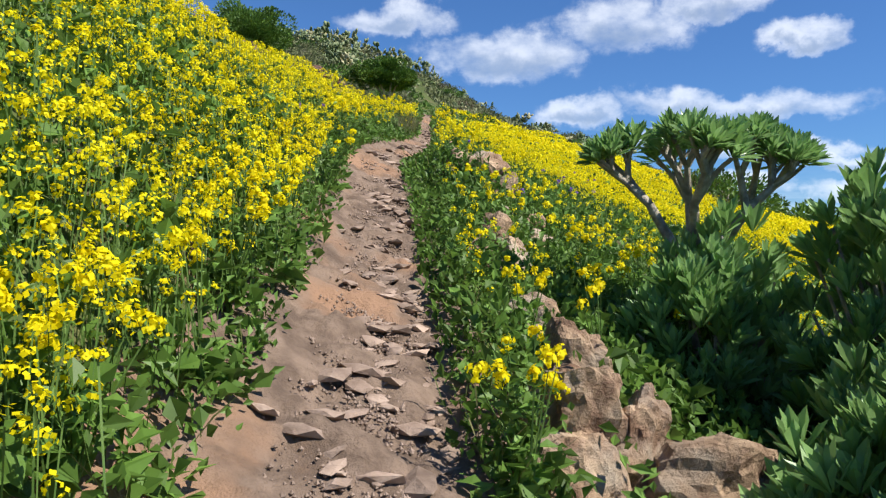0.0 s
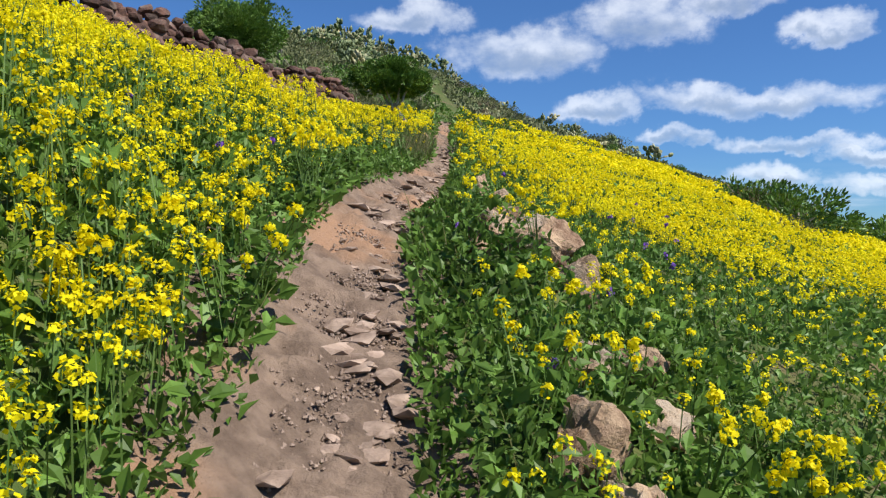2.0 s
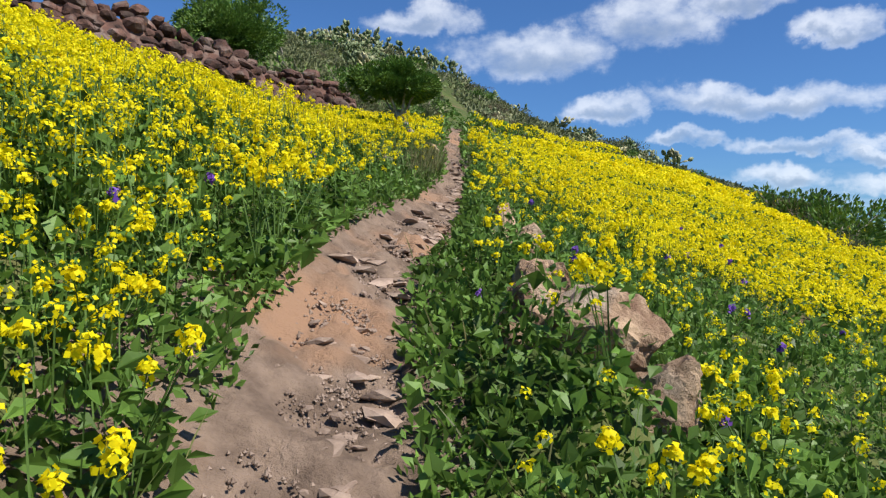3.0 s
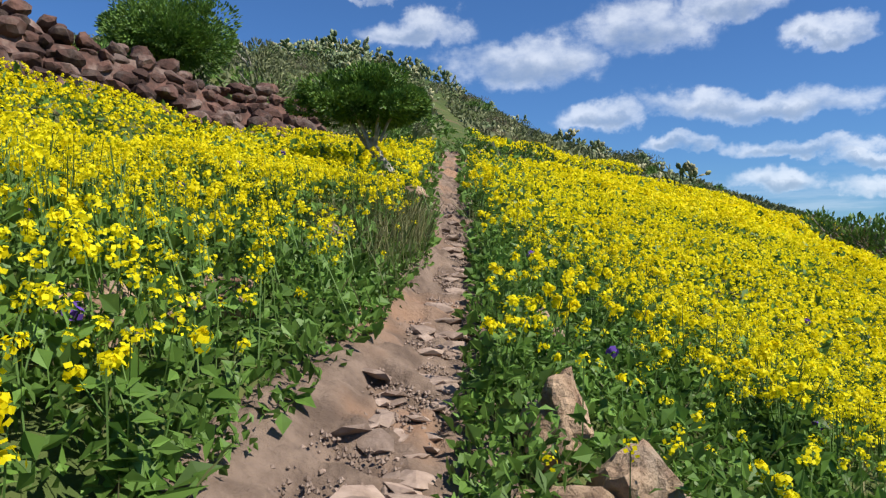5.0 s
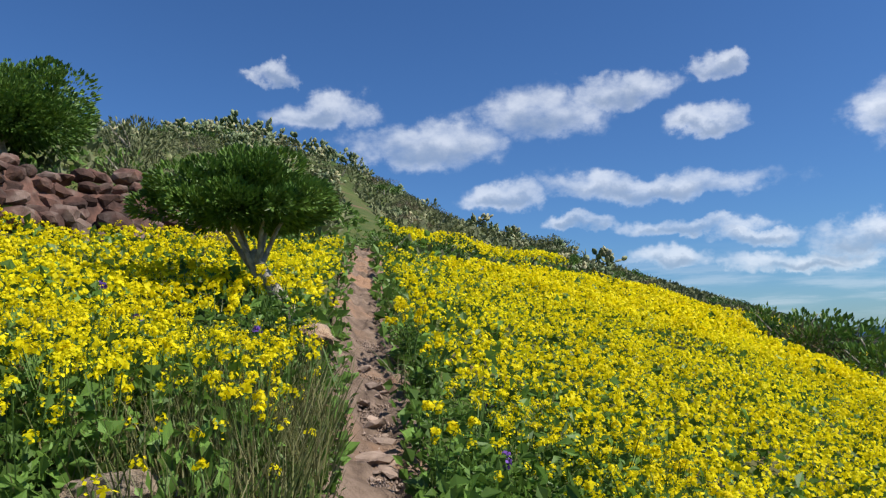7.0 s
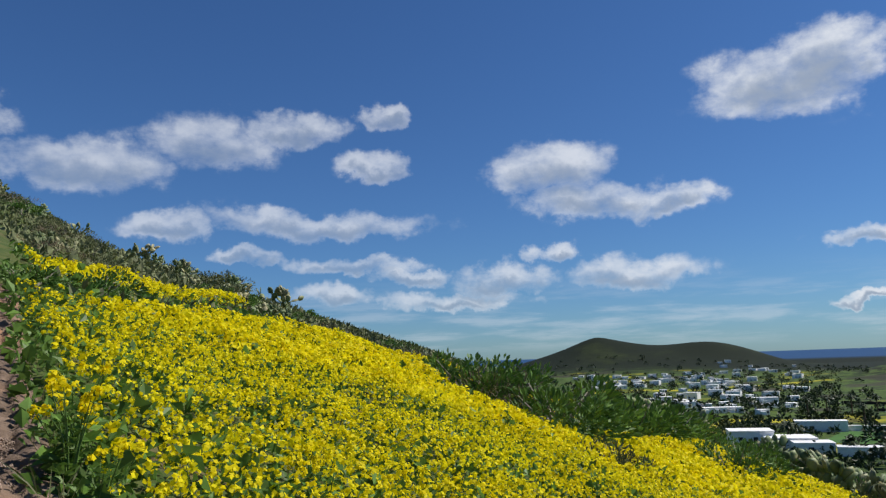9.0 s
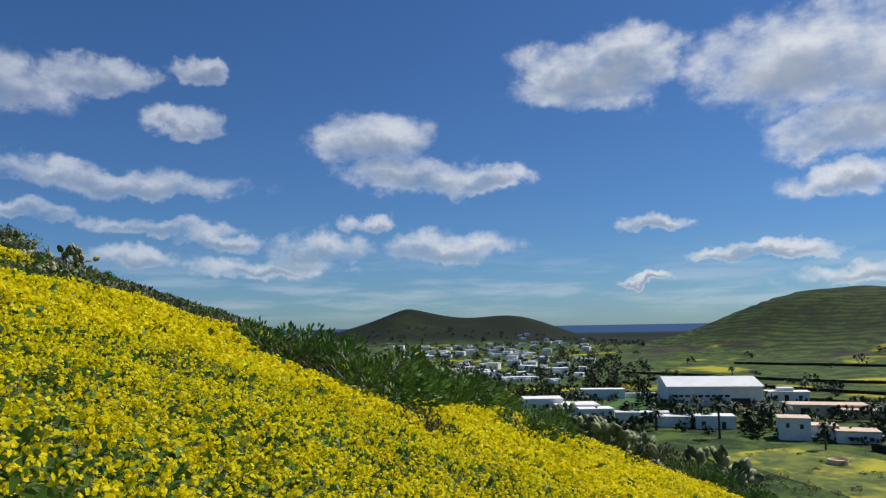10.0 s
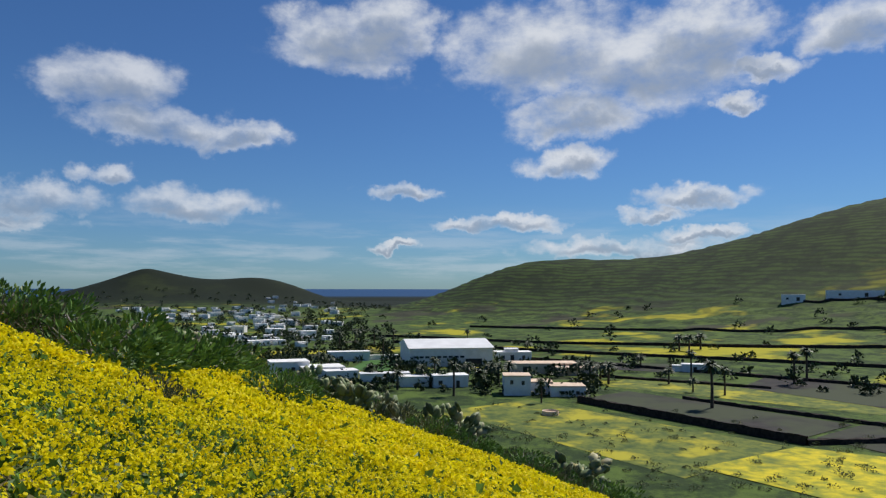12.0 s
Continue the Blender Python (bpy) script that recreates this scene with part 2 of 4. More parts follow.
def ground_material():
    """Soil under the flowers, green hillsides with terraces, scrub darkened by a painted cloud shadow, and the sea far
    off.
    """
    m = bpy.data.materials.new("hillside")
    m.use_nodes = True
    t = m.node_tree
    k = Nodes(t)
    b = t.nodes["Principled BSDF"]
    geo = t.nodes.new("ShaderNodeNewGeometry")
    at = geo.outputs["Position"]
    s = t.nodes.new("ShaderNodeSeparateXYZ")
    t.links.new(at, s.inputs[0])
    nearby = k.mix(k.ramp(k.noise(at, 1.6, 5.0), 0.35, 0.65), (0.05, 0.08, 0.02), (0.10, 0.11, 0.035))
    nearby = k.mix(k.ramp(k.noise(at, 0.5, 4.0), 0.55, 0.7), nearby, (0.15, 0.10, 0.06))
    scrub = k.mix(k.ramp(k.noise(at, 0.1, 9.0, 0.78), 0.42, 0.58), (0.022, 0.042, 0.011), (0.082, 0.128, 0.024))
    scrub = k.mix(k.ramp(k.noise(at, 0.016, 4.0, 0.6), 0.57, 0.66), scrub, (0.36, 0.33, 0.02))
    scrub = k.mix(k.ramp(k.noise(at, 0.02, 3.0, 0.5), 0.42, 0.34), scrub, (0.05, 0.052, 0.03))
    away = k.vec("LENGTH", at)
    far = k.ramp(away, 420.0, 640.0)
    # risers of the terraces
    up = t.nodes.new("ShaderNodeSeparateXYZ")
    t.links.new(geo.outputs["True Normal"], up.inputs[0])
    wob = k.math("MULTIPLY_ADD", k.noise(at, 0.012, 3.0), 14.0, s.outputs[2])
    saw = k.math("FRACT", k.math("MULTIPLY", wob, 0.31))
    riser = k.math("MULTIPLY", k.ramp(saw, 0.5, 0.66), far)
    # upper slopes: dark green, with the shadow on them put into the colour
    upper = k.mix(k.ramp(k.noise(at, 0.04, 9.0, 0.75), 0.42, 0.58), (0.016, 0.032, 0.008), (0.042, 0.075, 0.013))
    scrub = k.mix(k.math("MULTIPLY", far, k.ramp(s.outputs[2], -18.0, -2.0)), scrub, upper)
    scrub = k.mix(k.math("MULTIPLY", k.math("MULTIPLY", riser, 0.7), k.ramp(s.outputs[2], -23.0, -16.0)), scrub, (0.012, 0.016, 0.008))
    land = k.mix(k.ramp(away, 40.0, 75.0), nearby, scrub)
    # the long hill far down the valley: scrub, a cloud's shadow painted in
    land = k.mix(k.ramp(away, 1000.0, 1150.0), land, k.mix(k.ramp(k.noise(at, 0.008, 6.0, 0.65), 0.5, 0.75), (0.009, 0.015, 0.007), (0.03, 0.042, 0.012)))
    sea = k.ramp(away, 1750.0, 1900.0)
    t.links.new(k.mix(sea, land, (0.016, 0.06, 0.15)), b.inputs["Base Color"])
    b.inputs["Roughness"].default_value, b.inputs["Specular IOR Level"].default_value = 0.9, 0.15
    bn = t.nodes.new("ShaderNodeBump")
    bn.inputs["Strength"].default_value, bn.inputs["Distance"].default_value = 0.5, 0.1
    t.links.new(k.noise(at, 4.0, 6.0), bn.inputs["Height"])
    t.links.new(bn.outputs[0], b.inputs["Normal"])
    return m


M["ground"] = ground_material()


# ---- mesh helpers ----
rng = np.random.default_rng(7)


def mesh_np(name, verts, quads, material, smooth=False):
    """A mesh from arrays of vertices and of quads (or triangles)."""
    verts, quads = np.asarray(verts, np.float32), np.asarray(quads, np.int32)
    me = bpy.data.meshes.new(name)
    n = quads.shape[1]
    me.vertices.add(len(verts))
    me.vertices.foreach_set("co", verts.ravel())
    me.loops.add(quads.size)
    me.loops.foreach_set("vertex_index", quads.ravel())
    me.polygons.add(len(quads))
    me.polygons.foreach_set("loop_start", np.arange(0, quads.size, n, dtype=np.int32))
    me.polygons.foreach_set("use_smooth", np.full(len(quads), smooth))
    me.update(calc_edges=True)
    me.materials.append(material)
    return me


def part(name, data, material, parent, label=""):
    """Links a bmesh or a mesh as one object under a thing or a part."""
    if isinstance(data, bmesh.types.BMesh):
        me = bpy.data.meshes.new(name)
        data.to_mesh(me)
        data.free()
        me.materials.append(material)
        data = me
    ob = new(name, data)
    ob.parent = parent
    return tagged(ob, label)


def unit(v):
    return v / np.maximum(np.linalg.norm(v, axis=-1, keepdims=True), 1e-9)


def rand_dirs(n, up=0.0):
    v = rng.normal(size=(n, 3))
    v = unit(v)
    v[:, 2] += up
    return unit(v)


def leaf_arrays(base, way, length, width, fold=0.25, two=True):
    """Pointed leaves: folded along the rib (two quads), or one plain quad each."""
    n = len(base)
    length, width = np.broadcast_to(length, n)[:, None], np.broadcast_to(width, n)[:, None]
    side = unit(np.cross(way, rand_dirs(n, 0.6)))
    nor = np.cross(side, way)
    mid = base + way * length * 0.5
    tip = base + way * length - np.array([0, 0, 1]) * length * 0.12
    a, c = mid + side * width * 0.5 + nor * width * fold, mid - side * width * 0.5 + nor * width * fold
    i = np.arange(n)[:, None]
    if two:
        v = np.stack([base, a, mid, c, tip], 1).reshape(-1, 3)
        q = np.concatenate([i * 5 + [0, 2, 4, 1], i * 5 + [0, 3, 4, 2]])
    else:
        v = np.stack([base, a, tip, c], 1).reshape(-1, 3)
        q = i * 4 + [0, 3, 2, 1]
    return v, q


def petal_arrays(centre, size, spread, per, up=0.7):
    """Heads of small petals scattered on a dome round each centre."""
    n = len(centre)
    d = rand_dirs(n * per, up * 0.8)
    c = np.repeat(centre, per, 0) + d * np.array([1, 1, 1.15]) * np.repeat(np.broadcast_to(spread, n), per)[:, None] * rng.uniform(0.5, 1.0, (n * per, 1))
    nor = unit(d + rand_dirs(n * per) * 0.6)
    s = unit(np.cross(nor, rand_dirs(n * per)))
    u = np.cross(nor, s)
    z = np.repeat(np.broadcast_to(size, n), per)[:, None] * rng.uniform(0.7, 1.3, (n * per, 1)) * 0.5
    v = np.stack([c - s * z - u * z, c + s * z * 0.9 - u * z, c + s * z + u * z * 1.1, c - s * z + u * z], 1).reshape(-1, 3)
    return v, np.arange(n * per)[:, None] * 4 + [0, 1, 2, 3]


def join_arrays(*pairs):
    vs, qs, k = [], [], 0
    for v, q in pairs:
        vs.append(v)
        qs.append(q + k)
        k += len(v)
    return np.concatenate(vs), np.concatenate(qs)


def tube_arrays(points, radii, sides=6):
    """A tapered limb along points."""
    p = np.asarray(points, float)
    r = np.asarray(radii, float)
    d = unit(np.gradient(p, axis=0))
    ref = np.array([0.31, 0.87, 0.21])
    s = unit(np.cross(d, ref))
    u = np.cross(d, s)
    a = np.linspace(0, 2 * np.pi, sides, endpoint=False)
    v = (p[:, None] + (s[:, None] * np.cos(a)[None, :, None] + u[:, None] * np.sin(a)[None, :, None]) * r[:, None, None]).reshape(-1, 3)
    q = [[i * sides + j, i * sides + (j + 1) % sides, (i + 1) * sides + (j + 1) % sides, (i + 1) * sides + j] for i in range(len(p) - 1) for j in range(sides)]
    return v, np.array(q)


def stone_bm(sx, sy, sz, seed, rough=0.25, sub=2, sharp=0.0):
    """A broken stone: a lump cut by a few planes."""
    r = random.Random(seed)
    bm = bmesh.new()
    bmesh.ops.create_icosphere(bm, subdivisions=sub, radius=1.0)
    cuts = [(Vector((r.gauss(0, 1), r.gauss(0, 1), r.gauss(0, 1))).normalized(), r.uniform(0.5, 0.85)) for _ in range(7)]
    off = Vector((r.uniform(-9, 9), r.uniform(-9, 9), r.uniform(-9, 9)))
    for v in bm.verts:
        for n, d in cuts:
            e = v.co.dot(n) - d
            if e > 0:
                v.co -= n * e * 0.9
        v.co *= 1 + rough * noise.noise(v.co * 1.6 + off) + rough * 0.4 * noise.noise(v.co * 4 + off) + (rough * 0.22 * noise.noise(v.co * 11 + off) if sub > 3 else 0)
        v.co = Vector((v.co.x * sx, v.co.y * sy, v.co.z * sz))
    return bm


def box_bm(x0, y0, z0, x1, y1, z1, bevel=0.0):
    bm = bmesh.new()
    bmesh.ops.create_cube(bm, size=1.0, matrix=Matrix.Translation(((x0 + x1) / 2, (y0 + y1) / 2, (z0 + z1) / 2)) @ Matrix.Diagonal((x1 - x0, y1 - y0, z1 - z0, 1)))
    if bevel:
        bmesh.ops.bevel(bm, geom=bm.edges[:], offset=bevel, segments=1, affect="EDGES")
    return bm


def smooth01(x, lo, hi):
    t = np.clip((np.asarray(x, float) - lo) / (hi - lo), 0, 1)
    return t * t * (3 - 2 * t)


def wave_noise(x, y, scale, seed=0):
    """Cheap smooth noise from crossed waves, about -1 to 1."""
    r = np.random.default_rng(seed + 100)
    z = 0.0
    for i in range(7):
        a, f, p = r.uniform(0, 6.28), r.uniform(0.5, 1.9) / scale, r.uniform(0, 6.28)
        z = z + np.sin((np.cos(a) * x + np.sin(a) * y) * f * 6.28 + p)
    return z / 3.2


# ---- the ground ----
CX, CY, EYE_Z, FLOOR = 0.5, 11.6, 4.4, -23.5


def polar(az, r):
    """The place at an azimuth to the right (degrees) and a distance from where the walk ends."""
    return CX + math.sin(radians(az)) * r, CY + math.cos(radians(az)) * r


def hill(x, y, az, r, top, w, power=1.6):
    hx, hy = polar(az, r)
    return top * np.exp(-(np.hypot(x - hx, y - hy) / w) ** power)


def height(x, y):
    """The height of the ground."""
    x, y = np.asarray(x, float), np.asarray(y, float)
    r = np.hypot(x - CX, y - CY)
    left = np.maximum(-x - 2.5, 0)
    slope = GX + 0.17 * smooth01(y, 8.5, 13.0)
    side = np.minimum(x - path_x(y) + 0.4, 0)
    z = GY * y + GX * (np.maximum(x, -3.0) - np.maximum(side, -3.0)) + slope * np.maximum(side, -3.0) + 0.40 * np.minimum(left, 2.6) + 0.08 * np.maximum(left - 2.6, 0)
    z = z - 0.00028 * np.minimum(r, 90) ** 2
    z = z + np.interp(y, [-2, 0, 4, 7, 10, 12.6, 16, 20], [0, 0.03, 0.1, 0.18, 0.2, 0.13, 0.1, 0]) * smooth01(x, 6, 2)
    z = z - 0.03 * np.logaddexp(0, (x - 22.5) / 1.5) * 1.5
    away = np.maximum(r - 62, 0)
    z = z - 0.5 * away * smooth01(GY * (y - CY) + GX * x + 0.12 * r, 0, 4)
    d = path_x(y) - x
    z = z + 0.58 * smooth01(d, 0.6, 1.9) * smooth01(-y, -9, -5) * smooth01(r, 60, 30)
    z = z + 0.05 * wave_noise(x, y, 2.5, 1) * smooth01(np.abs(d), 0.4, 1.2)
    z = z - 0.14 * smooth01(-d, 0.25, 0.7) * smooth01(y, 10, 13) * smooth01(x, 8, 3)
    z = z + 0.34 * np.exp(-((x - 0.95) ** 2 + (y - 7.8) ** 2) / 0.22) + 0.12 * np.exp(-((x - 1.15) ** 2 + (y - 3.2) ** 2) / 0.2)
    az = np.degrees(np.arctan2(x - CX, y - CY))
    z = z + 0.38 * smooth01(az, 46, 56) * smooth01(r, 9, 20) * smooth01(r, 45, 28) * smooth01(az, 95, 80)
    z = z + np.interp(az, [-30, -15, -8, -2, 3, 8, 12, 20, 26, 36, 44], [1.2, 0.7, 1.5, 2.0, 1.5, 0.3, -1.3, -1.5, -0.5, 0.3, 0.0]) * smooth01(r, 34, 58)
    z = z + 0.38 * np.exp(-((x - 1.92) ** 2 + (y - 4.4) ** 2) / 0.3)
    z = np.maximum(z, -200)
    floor = FLOOR + 0.35 * wave_noise(x, y, 160, 3)
    hills = (hill(x, y, 47.6, 1300, 50, 120, 1.25) + hill(x, y, 56.4, 1320, 27, 88, 2.0) + hill(x, y, 51.5, 1330, 15, 190, 2.2)
             + hill(x, y, 76.0, 800, 38, 110, 1.9) + hill(x, y, 84, 860, 26, 150, 2.2) + hill(x, y, 101, 800, 92, 200, 1.9) + hill(x, y, 125, 800, 100, 260, 2.0))
    step = 4.8
    q = (hills + 2.0 * wave_noise(x, y, 90, 5)) / step
    terr = hills + (smooth01(q - np.floor(q), 0.55, 0.95) - (q - np.floor(q))) * step * 0.45 * smooth01(hills, 1, 6) * smooth01(1000 - r, 0, 60)
    floor = floor + terr
    k = 1.6
    both = np.maximum(z, floor) + k * np.log1p(np.exp(-np.abs(z - floor) / k))
    sea = smooth01(r, 1700, 1800)
    return both * (1 - sea) + sea * (-14 + 16 * smooth01(r, 1800, 4900))


def ground_mesh():
    az = np.concatenate([np.arange(-45, 30, 1.0), np.arange(30, 112, 0.38), np.arange(112, 315, 3.5)])
    r = [0.4]
    while r[-1] < 4900:
        r.append(r[-1] * (1.03 if r[-1] < 420 else 1.011 if r[-1] < 1500 else 1.04 if r[-1] < 2000 else 1.12))
    r = np.array(r)
    a, q = np.meshgrid(np.radians(az), r, indexing="ij")
    x, y = CX + np.sin(a) * q, CY + np.cos(a) * q
    z = height(x, y)
    d = np.abs(path_x(y) - x)
    z = z - 0.14 * smooth01(path_w(y) * 1.7 + 0.25 - d, 0, 0.3) * (y < 24) * (y > -6)
    n, m = a.shape
    v = np.concatenate([np.stack([x, y, z], -1).reshape(-1, 3), [[CX, CY, float(height(CX, CY)) - 0.06]]])
    i, j = np.meshgrid(np.arange(n), np.arange(m - 1), indexing="ij")
    i2 = (i + 1) % n
    quads = np.stack([i * m + j, i * m + j + 1, i2 * m + j + 1, i2 * m + j], -1).reshape(-1, 4)
    return v, quads


v, q = ground_mesh()
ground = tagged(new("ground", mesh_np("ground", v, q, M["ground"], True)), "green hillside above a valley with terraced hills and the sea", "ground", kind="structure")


def path_mesh():
    """The trodden footpath, with its ruts, ledges and crumbling edges."""
    ys = np.arange(-5, 23.5, 0.05)
    us = np.linspace(-1.0, 1.0, 49)
    u, y = np.meshgrid(us, ys, indexing="ij")
    wide = np.where(u < 0, np.interp(y, [1, 3, 4, 6, 7, 8, 9], [2.0, 2.0, 1.7, 2.0, 3.0, 2.6, 1.6]), 1.4) * path_w(y) + 0.14
    edge, u = np.abs(u), u * wide
    x = path_x(y) + u
    z = height(x, y)
    wd = path_w(y) * (1 + 0.2 * wave_noise(y, 0 * y, 1.1, 9))
    inside = 1 - smooth01(np.abs(u), wd * 0.7, wd * 1.25)
    z = z - 0.05 * inside + 0.022 * wave_noise(x, y, 0.45, 11) * (0.4 + inside) + 0.014 * wave_noise(x, y, 0.17, 12)
    led = y / 0.55 + 0.3 * wave_noise(x, y, 0.9, 13)
    z = z + inside * 0.03 * ((led - np.floor(led)) < 0.16)
    z = z - 0.2 * smooth01(edge, 0.86, 1.0)
    n, m = u.shape
    i, j = np.meshgrid(np.arange(n - 1), np.arange(m - 1), indexing="ij")
    return np.stack([x, y, z], -1).reshape(-1, 3), np.stack([i * m + j, (i + 1) * m + j, (i + 1) * m + j + 1, i * m + j + 1], -1).reshape(-1, 4)


v, q = path_mesh()
path = tagged(new("footpath", mesh_np("footpath", v, q, M["soil"], True)), "worn reddish dirt footpath with loose stones climbing the hillside", "path", kind="structure")


# ---- flowers and green plants ----
def wall_line(x, y):
    """How far up the slope of the dry-stone wall a place lies."""
    return (y - 20.6) * 0.635 + (-x - 1.4) * 0.773 - 0.0


# bushes at the corner of the field and in it: azimuth, distance, kind, size
CORNER = [(39.0, 15.5, 3, 1.05), (40.6, 16.5, 0, 1.15), (37.6, 16.5, 0, 1.1), (41.6, 15.5, 3, 0.95), (44.2, 14.6, 0, 1.2), (47.6, 19.0, 1, 1.25), (49.8, 19.5, 0, 1.2), (51.6, 20.0, 1, 1.2), (45.8, 16.5, 0, 0.9),
          (56.6, 17.0, 0, 0.85), (49.2, 11.6, 2, 0.5), (47.2, 11.8, 2, 0.55), (63.5, 18.5, 0, 0.5), (60, 20.0, 3, 0.55), (57.5, 21.0, 0, 0.85), (60.5, 19.0, 1, 0.55), (35.6, 17.5, 1, 0.9)]


def field_top(x):
    """The upper edge of the field to the right of the path."""
    return np.interp(x, [1, 3, 4.2, 10, 15, 20, 23], [22, 23.5, 25, 29.3, 29.8, 27.5, 23.5])


def flower_density(x, y):
    """How thick the mustard stands."""
    n = wave_noise(x, y, 1.3, 21) * 0.5 + wave_noise(x, y, 3.2, 22) * 0.5
    d = path_x(y) - x
    w0 = path_w(y)
    left = smooth01(d, w0 + 0.08, w0 + np.interp(y, [2, 6, 9], [0.22, 0.3, 0.4]))
    left *= 1 - 0.25 * smooth01(d, 1.9, 1.2) * smooth01(y, 9.0, 10.0) * smooth01(y, 14.0, 13.0)
    left *= 1 - 0.75 * smooth01(d, 2.3, 1.7) * smooth01(y, 11.4, 12.0) * smooth01(y, 13.7, 13.1)
    left *= 1 - 0.5 * smooth01(d, 1.1, 0.7) * smooth01(y, 5.6, 6.4) * smooth01(y, 9.0, 8.2)
    left *= np.where(wall_line(x, y) > -0.3, np.where(x < -3.5, 0.8, 0.25) * (wall_line(x, y) > 1.0) * (wall_line(x, y) < 4.0), 1.0)
    left *= smooth01(y, 21.5, 20.0) * smooth01(np.hypot(x - 0.22, (y - 15.3) * 0.6), 0.4, 0.8)
    e = -d
    start = np.interp(y, [0, 3, 6, 9, 11, 13, 14.5, 17], [3.2, 2.8, 2.1, 1.8, 1.3, 0.8, 0.3, 0.22])
    line = np.interp(x, [0.8, 1.3, 1.8, 2.5, 3.5, 5.5, 8.5, 12], [13.3, 12.7, 11.9, 11.4, 11.8, 12.4, 11.4, 8])
    right = smooth01(e, start, start + 0.7) * np.maximum(smooth01(y - line + 0.6 * n, -0.8, 0.7), 0.03)
    right = np.maximum(right, 0.05 * smooth01(e, w0, w0 + 0.25))
    top = field_top(x)
    strip = ((y > top + 2.6) & (y < top + 5.0 - 0.25 * x) & (x > 1.2) & (x < 7.5))
    right *= np.maximum(smooth01(top - y, 0, 0.8), strip * 0.9)
    right *= smooth01(22.8 - x + 0.5 * n, 0, 1.2)
    right *= smooth01(np.hypot(x - 2.1, y - 2.6), 1.5, 2.0)
    for az, r, _, s in CORNER:
        cx, cy = polar(az, r)
        right = right * smooth01(np.hypot(x - cx, y - cy), s * 0.7, s * 1.05)
    right = right * (1 - 0.6 * smooth01(wave_noise(x, y, 4.0, 77), 0.45, 0.8) * smooth01(x, 8, 12))
    right = right * (1 - smooth01(np.abs(x - 0.042 * y), 0.3, 0.2) * (y < 12.6))
    both = np.where(d > 0, left, right)
    return np.clip(both * (0.85 + 0.5 * n), 0, 1)


def spots(n, x0, x1, y0, y1):
    return rng.uniform(x0, x1, n), rng.uniform(y0, y1, n)


def walk_distance(x, y):
    yy = np.clip(y, -1, 12)
    return np.hypot(x - 0.4, y - yy)


def plant_height(x, y):
    d = path_x(y) - x
    bank = np.interp(y, [-4, 2, 5, 10, 13, 15, 17, 20], [0.55, 0.62, 0.74, 0.74, 0.52, 0.34, 0.24, 0.24])
    low = np.minimum(bank, 0.42)
    left = low + (bank - low) * smooth01(d, 0.3, 1.15)
    right = 0.38 + 0.08 * smooth01(y, 10.5, 7.0) + 0.08 * smooth01(x, 3, 7)
    return np.where(d > 0, left, right) + 0.06 * wave_noise(x, y, 1.7, 31)


def scatter_heads(n, box, lo, hi):
    x, y = spots(n, *box)
    r = walk_distance(x, y)
    keep = (r >= lo) & (r < hi) & (rng.random(n) < flower_density(x, y) ** 0.9)
    x, y = x[keep], y[keep]
    z = height(x, y) + plant_height(x, y) * np.where(rng.random(len(x)) < 0.65, rng.uniform(0.85, 1.12, len(x)), rng.uniform(0.5, 0.9, len(x)))
    return np.stack([x, y, z], 1)


heads = scatter_heads(52000, (-4, 4.5, -3, 15.5), 0, 3.2)
v, q = petal_arrays(heads, rng.uniform(0.009, 0.0135, len(heads)), rng.uniform(0.024, 0.046, len(heads)), 17, 0.9)
tagged(new("mustard_flowers", mesh_np("mustard_flowers", v, q, M["petal"])), "dense yellow mustard flower heads beside the footpath", "flowers", kind="stuff")
heads2 = scatter_heads(185000, (-10.5, 11.5, -8, 23), 3.2, 10.5)
v, q = petal_arrays(heads2, rng.uniform(0.018, 0.026, len(heads2)), rng.uniform(0.022, 0.046, len(heads2)), 5, 0.9)
tagged(new("mustard_field", mesh_np("mustard_field", v, q, M["petal"])), "field of yellow mustard covering the slope", "flowers", kind="stuff")
heads3 = scatter_heads(360000, (-12, 26.5, -4, 31), 10.5, 45)
v, q = petal_arrays(heads3, rng.uniform(0.032, 0.052, len(heads3)), rng.uniform(0.035, 0.07, len(heads3)), 3, 0.9)
tagged(new("far_mustard_field", mesh_np("far_mustard_field", v, q, M["petal"])), "distant yellow mustard field below prickly pears", "flowers", kind="stuff")


